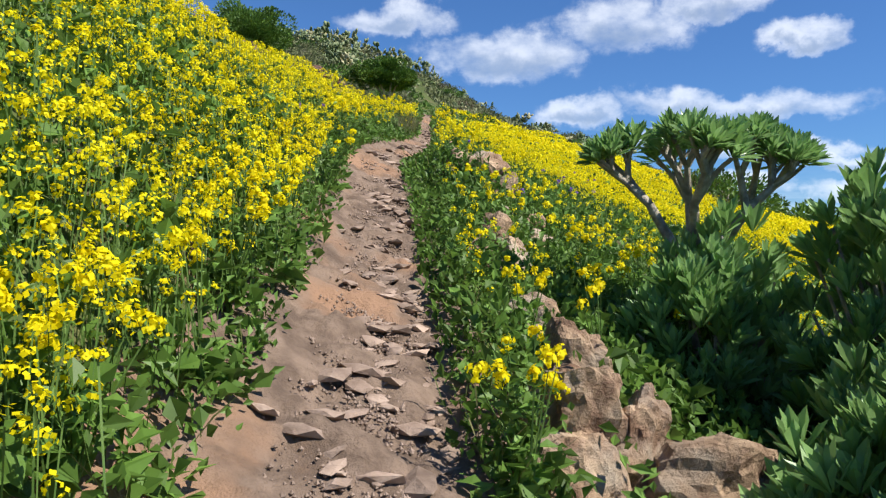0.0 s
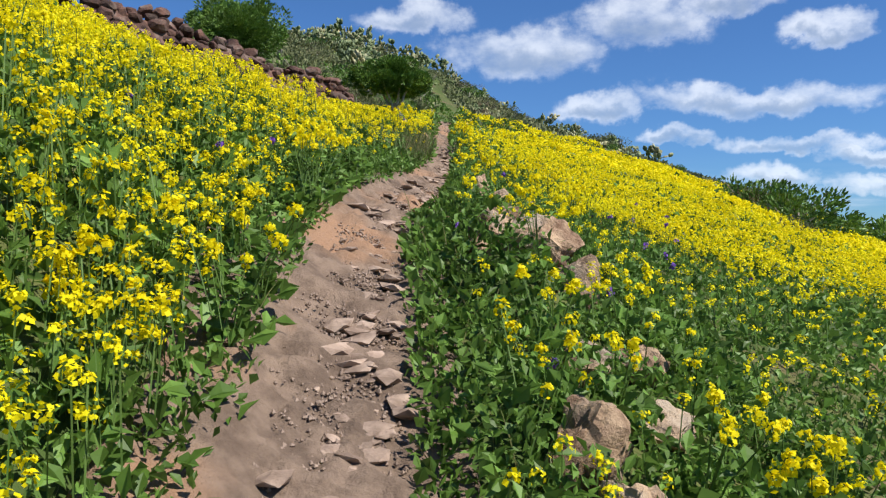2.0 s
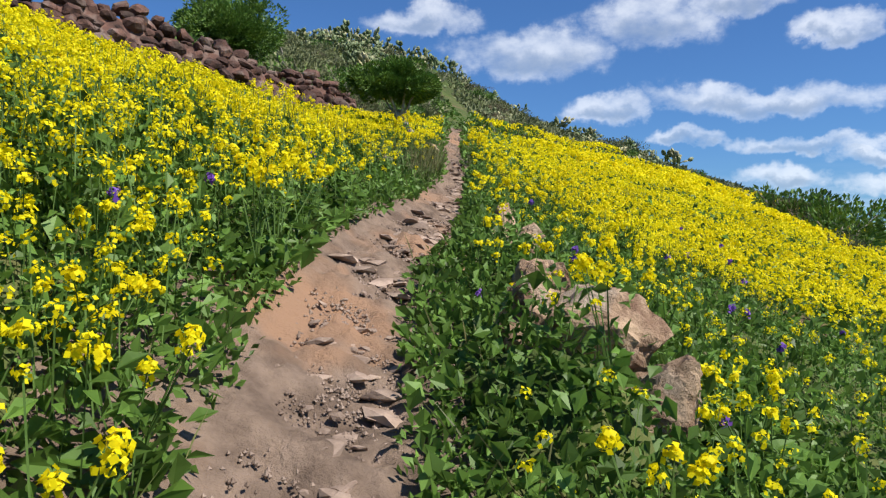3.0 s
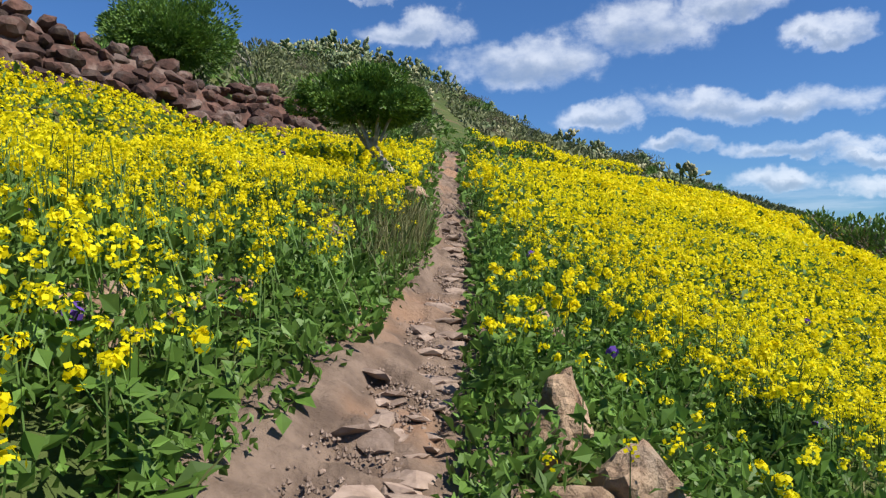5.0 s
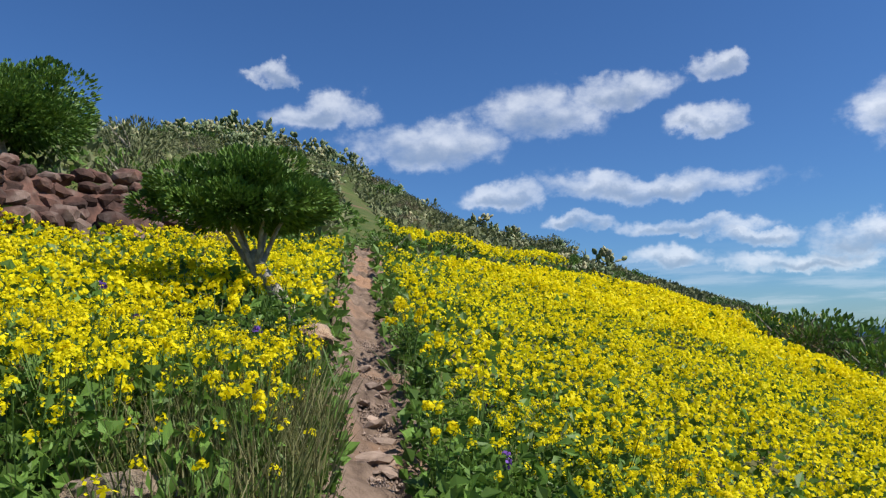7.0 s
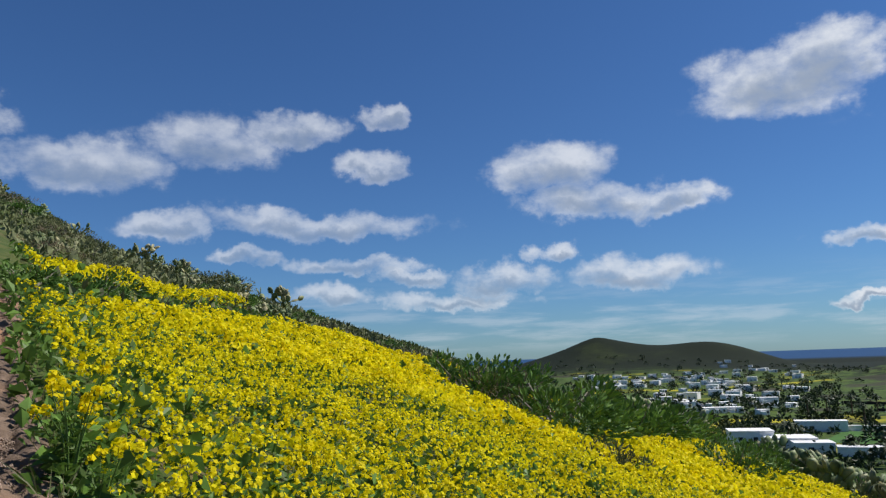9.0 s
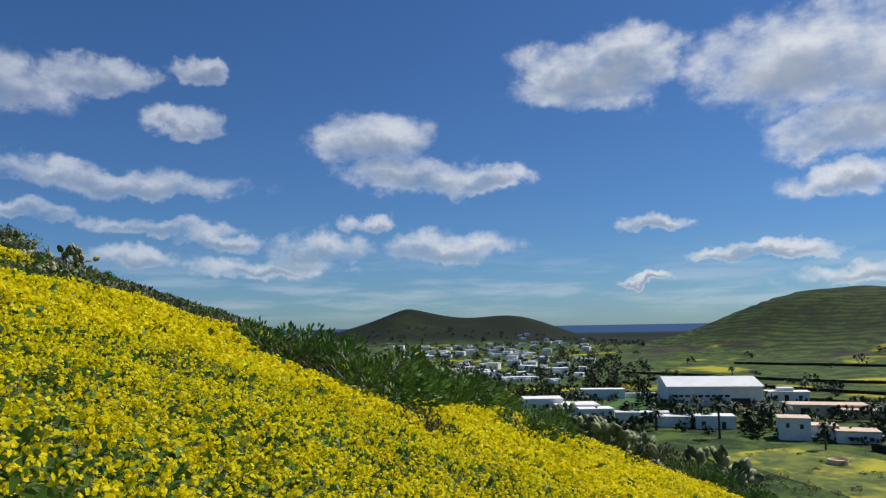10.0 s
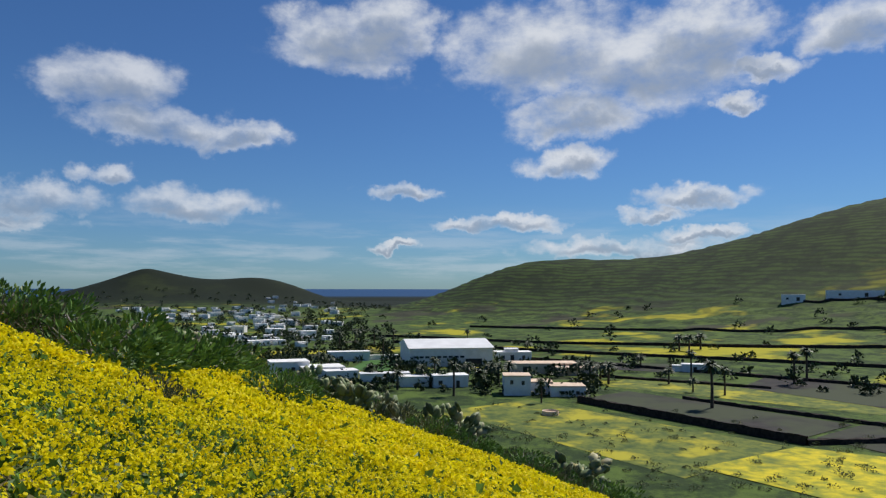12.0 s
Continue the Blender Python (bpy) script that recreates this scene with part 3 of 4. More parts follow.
# rocks beside the path: place, half sizes, turn
ROCKS = [
    (0.80, 3.02, 0.17, 0.2, 0.36, 20), (0.74, 2.7, 0.17, 0.16, 0.22, 60), (1.03, 2.95, 0.13, 0.16, 0.26, -25), (1.3, 2.85, 0.25, 0.2, 0.24, -12), (1.08, 2.6, 0.24, 0.16, 0.15, 40), (0.86, 3.4, 0.13, 0.16, 0.32, 70), (1.6, 2.75, 0.2, 0.18, 0.15, 15),
    (0.84, 4.2, 0.17, 0.14, 0.24, 15), (0.98, 5.6, 0.16, 0.14, 0.26, 50), (0.72, 5.3, 0.12, 0.12, 0.18, 80), (0.86, 5.95, 0.16, 0.14, 0.3, 30),
    (0.94, 8.85, 0.18, 0.19, 0.4, 30), (0.82, 8.2, 0.2, 0.18, 0.28, -20), (1.05, 7.95, 0.23, 0.19, 0.3, -30), (1.22, 7.65, 0.16, 0.15, 0.22, 10),
    (1.08, 6.8, 0.15, 0.13, 0.2, 0), (1.42, 7.0, 0.14, 0.12, 0.16, 35), (1.34, 6.45, 0.2, 0.14, 0.14, 10),
    (1.0, 10.95, 0.15, 0.15, 0.3, 25), (1.16, 10.55, 0.16, 0.15, 0.24, 65), (0.93, 10.4, 0.18, 0.12, 0.14, 10), (1.22, 12.6, 0.14, 0.12, 0.2, 65), (1.28, 12.2, 0.12, 0.1, 0.12, 20),
    (-0.55, 11.5, 0.2, 0.2, 0.16, 15), (-0.8, 10.95, 0.24, 0.16, 0.2, 65), (-0.2, 13.05, 0.18, 0.12, 0.16, 0), (0.42, 15.6, 0.14, 0.12, 0.14, 20)]


def rock_clear(x, y):
    """Nought where a rock lies, one away from all of them."""
    c = 1.0
    for rx, ry, sx, sy, _, _ in ROCKS:
        size = 0.5 * (sx + sy) + 0.06
        c = c * smooth01(np.hypot(x - rx, y - ry + 0.12), size * 0.5, size * 0.95)
    return c


def green_cover(x, y):
    d = np.abs(path_x(y) - x)
    bare = 1 - 0.75 * smooth01(wave_noise(x, y, 0.9, 41), 0.15, 0.5) * smooth01(path_x(y) - x, 1.4, 1.0) * (x < path_x(y)) * smooth01(y, 8.2, 7.6)
    inner = np.where(x > path_x(y), 0.72, 0.95)
    return smooth01(d, path_w(y) * inner, path_w(y) + np.where(x > path_x(y), 0.08, 0.12)) * bare * np.where(wall_line(x, y) > -0.2, 0.5, 1) * rock_clear(x, y)


def scatter_leaves(n, box, lo, hi, size, two):
    x, y = spots(n, *box)
    r = walk_distance(x, y)
    keep = (r >= lo) & (r < hi) & (rng.random(n) < green_cover(x, y)) & (x < 27)
    x, y = x[keep], y[keep]
    m = len(x)
    tall = plant_height(x, y) * np.clip(0.5 + 0.5 * flower_density(x, y), 0.55, 1) * smooth01(np.abs(path_x(y) - x), path_w(y) * 0.7, path_w(y) + np.where(x > path_x(y), 0.22, 0.4)) * np.where((x > path_x(y)) & (x < path_x(y) + 1.2), 1.25, 1.0)
    tall = tall * (1 - 0.6 * smooth01(np.abs(x - 0.042 * y), 0.3, 0.1) * (y < 12.6))
    z = height(x, y) + tall * rng.uniform(0.0, 0.95, m) ** 0.8
    way = rand_dirs(m, 0.85 if two else 0.6)
    big = rng.random(m) ** 3
    s = size * (0.6 + 1.1 * big)
    return leaf_arrays(np.stack([x, y, z], 1), way, s, s * rng.uniform(0.35, 0.75, m), 0.2, two)


v, q = join_arrays(scatter_leaves(92000, (-4, 4.5, -3, 15.5), 0, 3.4, 0.074, True), scatter_leaves(60000, (-1.9, 2.2, 1.2, 14.5), 0, 2.6, 0.07, True))
tagged(new("undergrowth", mesh_np("undergrowth", v, q, M["leaf"])), "green leafy undergrowth beside the footpath", "plants", kind="stuff")
v, q = scatter_leaves(150000, (-10.5, 11.5, -8, 23), 3.4, 10.5, 0.11, False)
tagged(new("field_leaves", mesh_np("field_leaves", v, q, M["leaf"])), "green stems and leaves under the mustard field", "plants", kind="stuff")
v, q = scatter_leaves(100000, (-12, 27, -4, 31), 10.5, 45, 0.17, False)
tagged(new("far_field_leaves", mesh_np("far_field_leaves", v, q, M["leaf"])), "green leaves of the distant mustard field", "plants", kind="stuff")

# thin stems under the near heads
pick = heads[rng.random(len(heads)) < 0.8]
foot = pick.copy()
foot[:, :2] += rng.normal(0, 0.04, (len(pick), 2))
foot[:, 2] -= rng.uniform(0.2, 0.4, len(pick))
side = unit(rng.normal(size=(len(pick), 3)) * [1, 1, 0.1]) * 0.0025
v = np.stack([foot - side, foot + side, pick + side, pick - side], 1).reshape(-1, 3)
tagged(new("mustard_stems", mesh_np("mustard_stems", v, np.arange(len(pick))[:, None] * 4 + [0, 1, 2, 3], M["stem"])), "thin green mustard stems", "plants", kind="stuff")

# a few purple flowers
px_, py_ = spots(900, -3, 4, 0, 15)
keep = (np.abs(path_x(py_) - px_) > 0.55) & (rng.random(900) < 0.09)
pp = np.stack([px_[keep], py_[keep], height(px_[keep], py_[keep]) + rng.uniform(0.2, 0.5, keep.sum())], 1)
v, q = petal_arrays(pp, 0.018, 0.03, 16)
tagged(new("purple_flowers", mesh_np("purple_flowers", v, q, M["purple"])), "scattered small purple bugloss flowers", "flowers", kind="stuff")

# grass tufts along the path and on the hill
gx_, gy_ = spots(16000, -2.2, 3.2, -1, 17)
keep = (rng.random(16000) < 0.6 * green_cover(gx_, gy_)) & (wave_noise(gx_, gy_, 0.7, 51) > 0.1)
b = np.stack([gx_[keep], gy_[keep], height(gx_[keep], gy_[keep])], 1)
v, q = leaf_arrays(b, rand_dirs(len(b), 1.6), rng.uniform(0.15, 0.4, len(b)), 0.007, 0.1, False)
tagged(new("grass", mesh_np("grass", v, q, M["grass"])), "thin green and straw grass blades", "grass", kind="stuff")


# mustard plants that stand singly by the path
def mustard_plant(kind):
    r = np.random.default_rng(300 + kind)
    ob = tagged(new("mustard_plant"), "flowering mustard plant with yellow heads and lobed leaves", "plant", "mustard plants by the footpath")
    tall = 0.42 + 0.06 * kind
    tips, limbs = [], []
    for i in range(4 + kind % 3):
        a, lean = r.uniform(0, 6.28), r.uniform(0.05, 0.22)
        tip = np.array([math.cos(a) * lean, math.sin(a) * lean, tall * r.uniform(0.75, 1.0)])
        limbs.append(tube_arrays([np.zeros(3), tip * [0.35, 0.35, 0.5], tip], [0.005, 0.004, 0.002], 4))
        tips.append(tip)
    part("stem", mesh_np("stem", *join_arrays(*limbs), M["stem"]), None, ob)
    n = 46
    base = np.stack([r.normal(0, 0.05, n), r.normal(0, 0.05, n), r.uniform(0.02, tall * 0.75, n)], 1)
    way = unit(np.stack([r.normal(0, 1, n), r.normal(0, 1, n), r.uniform(-0.1, 0.7, n)], 1))
    size = np.where(base[:, 2] < 0.15, 0.15, 0.075) * r.uniform(0.7, 1.2, n)
    tagged(part("leaves", mesh_np("leaves", *leaf_arrays(base, way, size, size * 0.5), M["leaf"]), None, ob), kind="stuff")
    for tip in tips:
        part("flower_head", mesh_np("flower_head", *petal_arrays(tip[None], 0.016, 0.034, 28), M["petal"]), None, ob, "bright yellow flower head")
    return ob


plants = [mustard_plant(i) for i in range(5)]
used = 0
r1 = random.Random(5)
tries = 0
while used < 150 and tries < 9000:
    tries += 1
    y = r1.uniform(1.5, 16)
    s = r1.choice((-1, 1))
    x = float(path_x(y)) + s * (float(path_w(y)) + (0.12 + r1.random() ** 1.5 * 1.5))
    if math.hypot(x - 2.1, y - 2.6) < 1.2 or rock_clear(x, y - 0.1) < 0.8 or abs(x - 0.042 * y) < 0.3:
        continue
    m = pose(x, y, float(height(x, y)) - 0.02, r1.uniform(-8, 8), r1.uniform(-8, 8), r1.uniform(0, 360))
    if used < 5:
        plants[used].matrix_basis = m
    else:
        copy_thing(plants[used % 5], m)
    used += 1


# ---- shrubs, trees and cacti ----
def crown_leaves(n, centre, radii, size, wide, up=0.6, lumps=26, seed=1, hollow=0.55):
    """Leaves in many uneven clumps over a crown."""
    r = np.random.default_rng(seed)
    c = unit(r.normal(size=(lumps, 3))) * r.uniform(hollow, 1.0, (lumps, 1))
    c[:, 2] = np.abs(c[:, 2]) * 1.05 - 0.25
    own = r.uniform(0.16, 0.36, lumps)
    k = r.integers(0, lumps, n)
    d = unit(r.normal(size=(n, 3)))
    p = (c[k] + d * (own[k] * r.uniform(0.55, 1.0, n) ** 0.5)[:, None]) * radii + centre
    way = unit(d * 0.8 + unit(c[k]) * 0.5 + np.array([0, 0, up]))
    s = size * r.uniform(0.6, 1.3, n)
    return leaf_arrays(p, way, s, s * wide, 0.2, False)


def shrub(name, label, material, n, radii, size, wide, up, seed, group="shrubs on the hillside", stem="bark"):
    ob = tagged(new(name), label, "shrub", group)
    r = np.random.default_rng(seed)
    limbs = []
    for i in range(6):
        a = r.uniform(0, 6.28)
        tip = np.array([math.cos(a) * radii[0] * 0.6, math.sin(a) * radii[1] * 0.6, radii[2] * r.uniform(0.5, 1.1)])
        limbs.append(tube_arrays([[0, 0, -0.1], tip * [0.4, 0.4, 0.5], tip], [0.035 * radii[0], 0.025 * radii[0], 0.01 * radii[0]], 5))
    part("woody_stem", mesh_np("woody_stem", *join_arrays(*limbs), M[stem]), None, ob)
    part("foliage", mesh_np("foliage", *crown_leaves(n, np.array([0, 0, radii[2] * 0.45]), np.array(radii), size, wide, up, seed=seed), material), None, ob)
    return ob


shrubs = [
    shrub("shrub", "dense dark green rounded shrub on the slope", M["crown"], 1250, (1.0, 1.0, 0.8), 0.14, 0.42, 0.5, 61),
    shrub("shrub", "mid-green low spreading shrub on the slope", M["leaf"], 1000, (1.1, 1.0, 0.65), 0.15, 0.4, 0.7, 62),
    shrub("shrub", "grey-green scrubby bush on the slope", M["dull"], 900, (1.0, 0.9, 0.7), 0.15, 0.26, 0.8, 63),
    shrub("dry_shrub", "dry brown leafless bush on the slope", M["dry"], 800, (1.0, 1.0, 0.6), 0.2, 0.06, 0.8, 64),
]


def cactus(seed):
    """A prickly pear: flat pads growing out of pads."""
    r = random.Random(seed)
    ob = tagged(new("prickly_pear"), "grey-green prickly pear cactus with flat pads", "cactus", "prickly pears on the ridge")
    sphere = bmesh.new()
    bmesh.ops.create_icosphere(sphere, subdivisions=1, radius=1.0)
    sv = np.array([v.co[:] for v in sphere.verts])
    sf = np.array([[v.index for v in f.verts] for f in sphere.faces])
    sphere.free()
    todo, pads = [(Matrix.Translation((r.gauss(0, 0.35), r.gauss(0, 0.35), 0.0)) @ Euler((r.gauss(0, 0.3), r.gauss(0, 0.3), r.uniform(0, 6.28))).to_matrix().to_4x4(), 0) for _ in range(7)], []
    while todo and len(pads) < 55:
        m, level = todo.pop(0)
        ln = r.uniform(0.14, 0.20)
        mm = m @ Matrix.Translation((0, 0, ln * 0.9)) @ Matrix.Diagonal((ln * 0.72, ln * 0.13, ln, 1))
        pads.append((np.array([(mm @ Vector(p))[:] for p in sv]), sf))
        if level < 4:
            for _ in range(r.choice((1, 2, 2))):
                a = r.uniform(-1.0, 1.0)
                todo.append((m @ Matrix.Translation((math.sin(a) * ln * 0.6, 0, ln * (0.9 + 0.8 * math.cos(a)))) @ Euler((r.gauss(0, 0.3), a * 0.8, r.uniform(0, 3.14))).to_matrix().to_4x4(), level + 1))
    tagged(part("pad_mass", mesh_np("pad_mass", *join_arrays(*pads), M["pad"], True), None, ob), kind="stuff")
    return ob


cacti = [cactus(71), cactus(72), cactus(73)]
r2 = random.Random(11)
first = set()


def place(kinds, i, x, y, s, sink=0.05):
    """Puts one of the kinds at a place: the first time the thing itself, then copies."""
    ob = kinds[i]
    if ob.name in first:
        ob = copy_thing(ob, Matrix.Identity(4))
    else:
        first.add(ob.name)
    ob.matrix_basis = pose(x, y, float(height(x, y)) - sink, 0, 0, r2.uniform(0, 360)) @ Matrix.Diagonal((s * r2.uniform(0.85, 1.2), s * r2.uniform(0.85, 1.2), s, 1))
    return ob


# the scrub strip behind the field: from the path's top end along the field's upper edge
for i in range(84):
    az = r2.uniform(-6, 42)
    edge = np.interp(az, [-6, 5, 15, 24, 32, 40, 46], [24, 17.5, 17.5, 20.8, 23.6, 23.0, 21.5])
    r = edge + abs(r2.gauss(0, 7)) + (4 if az < 12 and i % 3 else 0)
    x, y = polar(az, r)
    if 2.2 < y - field_top(x) < 5.2 and 0.8 < x < 7.5 or abs(x - float(path_x(y))) < 0.9:
        continue
    if i % 5 < 2:
        place(cacti, r2.randrange(3), x, y, r2.uniform(0.36, 0.62))
    else:
        place(shrubs, r2.choice((0, 0, 1, 2, 2, 3)), x, y, r2.uniform(0.4, 0.68))
# higher on the hill
for i in range(150):
    az, r = r2.uniform(-24, 24), 30 + 34 * r2.random() ** 0.7
    x, y = polar(az, r)
    if i % 2:
        place(cacti, r2.randrange(3), x, y, r2.uniform(0.65, 1.1))
    else:
        place(shrubs, r2.choice((0, 2, 2, 3)), x, y, r2.uniform(0.5, 1.0))
for az, r, k, s in ((8, 58, 0, 1.6), (6, 58, 1, 1.7), (4.5, 60, 2, 1.7), (7, 60, 2, 1.6), (3, 58, 0, 1.5), (1, 58, 1, 1.5), (-1, 60, 0, 1.6), (-3, 59, 2, 1.4)):
    x, y = polar(-az, r)
    place(cacti, k, x, y, s)
# the corner of the field: brown outcrop bushes and round green bushes
for az, r, k, s in CORNER:
    x, y = polar(az, r)
    place(shrubs, k, x, y, s * 1.1, 0.0)
# a thick row of bushes below the lower edge of the field
for i in range(64):
    y = r2.uniform(6, 27)
    x = 23.3 + abs(r2.gauss(0, 1.6)) + 0.5 * math.sin(y * 0.9)
    place(shrubs, r2.choice((0, 0, 1, 2, 0)), x, y, r2.uniform(0.55, 1.0))
# down the bank towards the valley
for i in range(130):
    az, r = r2.uniform(50, 104), 24 + abs(r2.gauss(0, 5 if i % 3 else 20))
    x, y = polar(az, r)
    if x < 22.8 and az > 54:
        continue
    if i % 4 == 0:
        place(cacti, r2.randrange(3), x, y, r2.uniform(1.1, 1.6))
    else:
        place(shrubs, r2.choice((0, 0, 1, 1, 2, 3)), x, y, r2.uniform(0.7, 1.3) * (1.0 if r < 30 else 1.2))


# the small tree with a pale leaning trunk beside the path
def leaning_tree(x, y, radii, lift, shift, n, size, label, seed, lean):
    ob = tagged(new("tree"), label, "tree")
    ob.location = (x, y, float(height(x, y)) - 0.03)
    sx, sy = shift
    part("trunk", mesh_np("trunk", *tube_arrays([[0.04 * lean, 0, -0.1], [0, 0, 0.12], [-0.16 * lean, 0.0, 0.34], [-0.3 * lean, 0.03, 0.6]], [0.075, 0.066, 0.058, 0.045], 8), M["bark"], True), None, ob, "pale grey leaning trunk")
    r = np.random.default_rng(seed)
    for i in range(6):
        a = i * 1.05
        tip = np.array([sx + math.cos(a) * radii[0] * 0.6, sy + math.sin(a) * radii[1] * 0.6, lift + r.uniform(-0.1, 0.2)])
        s0 = np.array([-0.26 * lean, 0.03, 0.4])
        part("limb", mesh_np("limb", *tube_arrays([s0, (s0 + tip) / 2 + [0, 0, 0.06], tip], [0.026, 0.018, 0.008], 6), M["bark"], True), None, ob)
    part("crown", mesh_np("crown", *crown_leaves(n, np.array([sx, sy, lift]), np.array(radii), size, 0.46, 0.6, 90, seed, 0.25), M["crown"]), None, ob)
    return ob


leaning_tree(0.24, 16.3, (0.7, 0.7, 0.40), 1.0, (-0.38, 0.1), 32000, 0.06, "small dense green tree with a pale leaning trunk", 81, 1.0)
leaning_tree(-4.1, 22.0, (1.25, 1.2, 1.0), 0.9, (0.0, 0.0), 34000, 0.085, "broad rounded green tree behind the stone wall", 82, 0.6)
place(shrubs, 3, -1.5, 22.2, 0.7)
place(shrubs, 3, -2.2, 22.6, 0.6)
place(shrubs, 3, -0.7, 19.6, 0.4)
place(shrubs, 2, -0.6, 23.5, 0.8)
for x, y, k, s in ((-1.0, 21.5, 2, 0.6), (-1.9, 21.3, 3, 0.65), (-2.6, 20.9, 3, 0.6), (-0.2, 22.3, 0, 0.6), (0.2, 24.5, 2, 0.7), (-2.9, 24.5, 2, 0.9), (-4.8, 19.5, 0, 0.6), (0.4, 27, 0, 0.8), (-1.2, 27, 2, 0.9), (-2.4, 30, 0, 1.0), (0.0, 31, 2, 1.0), (-4.5, 31, 2, 1.1)):
    place(shrubs, k, x, y, s)
hx, hy = spots(42000, -22, 40, 20, 68)
keep = (flower_density(hx, hy) < 0.05) & (wall_line(hx, hy) * (hx < 0) + 0.3 * (hx >= 0) > 0.2) & (np.abs(hx - path_x(hy)) > 0.5) & (hy > field_top(hx))
hb = np.stack([hx[keep], hy[keep], height(hx[keep], hy[keep]) + rng.uniform(-0.05, 0.2, keep.sum())], 1)
v, q = leaf_arrays(hb, rand_dirs(len(hb), 0.9), rng.uniform(0.15, 0.42, len(hb)), rng.uniform(0.05, 0.2, len(hb)), 0.15, False)
tagged(new("hill_scrub", mesh_np("hill_scrub", v, q, M["dull"])), "low dull green scrub over the upper hillside", "scrub", kind="stuff")
place(shrubs, 0, 1.75, 23.6, 0.5)
place(shrubs, 3, 2.2, 22.9, 0.42)
place(shrubs, 0, 3.2, 26.0, 0.6)

# tall straw grass tuft beside the path
n = 3200
b = np.stack([0.15 + rng.normal(0, 0.22, n), 13.6 + rng.normal(0, 0.45, n), np.zeros(n)], 1)
b = b[b[:, 0] < path_x(b[:, 1]) - 0.2]
b[:, 2] = height(b[:, 0], b[:, 1]) - 0.02
v, q = leaf_arrays(b, rand_dirs(len(b), 2.4), rng.uniform(0.25, 0.52, len(b)), 0.006, 0.1, False)
tagged(new("grass_tuft", mesh_np("grass_tuft", v, q, M["grass"])), "tall tuft of straw-green grass beside the footpath", "grass", kind="stuff")


# succulent shrubs at the start
def rosette(centre, way, count, length, r, wide=0.27, open_=1.25):
    a = np.arange(count) * 2.4
    tilt = np.linspace(0.12, open_, count)
    s = unit(np.cross(way, [0.3, 0.5, 0.81]))
    u = np.cross(way, s)
    d = unit(way[None] * np.cos(tilt)[:, None] + (s[None] * np.cos(a)[:, None] + u[None] * np.sin(a)[:, None]) * np.sin(tilt)[:, None])
    ln = length * r.uniform(0.75, 1.15, count)[:, None]
    base = centre + d * 0.012
    side = unit(np.cross(d, way[None] + 0.01))
    nor = np.cross(side, d)
    wd = ln * wide
    p = [base, base + d * ln * 0.35 + side * wd * 0.33 + nor * wd * 0.12, base + d * ln * 0.72 + side * wd * 0.5 + nor * wd * 0.16, base + d * ln, base + d * ln * 0.72 - side * wd * 0.5 + nor * wd * 0.16,
         base + d * ln * 0.35 - side * wd * 0.33 + nor * wd * 0.12, base + d * ln * 0.55 - nor * wd * 0.1]
    i = np.arange(count)[:, None] * 7
    return np.stack(p, 1).reshape(-1, 3), np.concatenate([i + [0, 1, 2, 6], i + [6, 2, 3, 4], i + [0, 6, 4, 5]])


def kleinia(x, y, tall):
    """A candle-plant tree: forking pale stems with leaf rosettes at the tips."""
    r = np.random.default_rng(91)
    ob = tagged(new("succulent_tree"), "succulent tree with forked pale stems and leaf rosettes", "tree")
    ob.location = (x, y, float(height(x, y)) - 0.05)
    tips = []

    def grow(p, d, ln, rad, level, holder):
        e = p + d * ln
        pts = [p, p + d * ln * 0.5 + np.array([0, 0, -0.02 * ln]), e]
        limb = part("trunk" if level == 0 else "branch", mesh_np("branch", *tube_arrays(pts, [rad, rad * 0.85, rad * 0.75], 8), M["bark"], True), None, holder)
        if level == 4:
            tips.append((e, d))
            return
        for i in range(3 if level < 3 else 2):
            a = r.uniform(0, 6.28) if level else i * 2.1 + 0.4
            nd = unit(d * 0.75 + np.array([math.cos(a), math.sin(a), 0]) * 0.58 + np.array([0, 0, 0.26]))
            grow(e, nd, ln * r.uniform(0.55, 0.72), rad * 0.72, level + 1, ob)

    for a, l, g in ((2.9, 0.62, 0.26), (0.1, 0.8, 0.27), (4.2, 0.6, 0.25), (1.4, 0.4, 0.27), (5.4, 0.7, 0.24)):
        foot, fork = np.array([0.05 * math.cos(a), 0.05 * math.sin(a), 0.0]), np.array([0.12 * math.cos(a), 0.12 * math.sin(a), tall * 0.34])
        part("trunk", mesh_np("trunk", *tube_arrays([foot, (foot + fork) / 2 + [0.01, 0, 0], fork], [0.05, 0.042, 0.038], 8), M["bark"], True), None, ob, "pale smooth stem")
        grow(fork, unit(np.array([math.cos(a) * l, math.sin(a) * l, 1.0])), tall * g * 0.85, 0.036, 1, ob)
    fol = [rosette(e, unit(d + np.array([0, 0, 0.7])), 19, 0.15, r, 0.25) for e, d in tips]
    part("leaves", mesh_np("leaves", *join_arrays(*fol), M["succulent"]), None, ob, "narrow fleshy green leaves")
    return ob


kleinia(1.93, 4.45, 1.5)


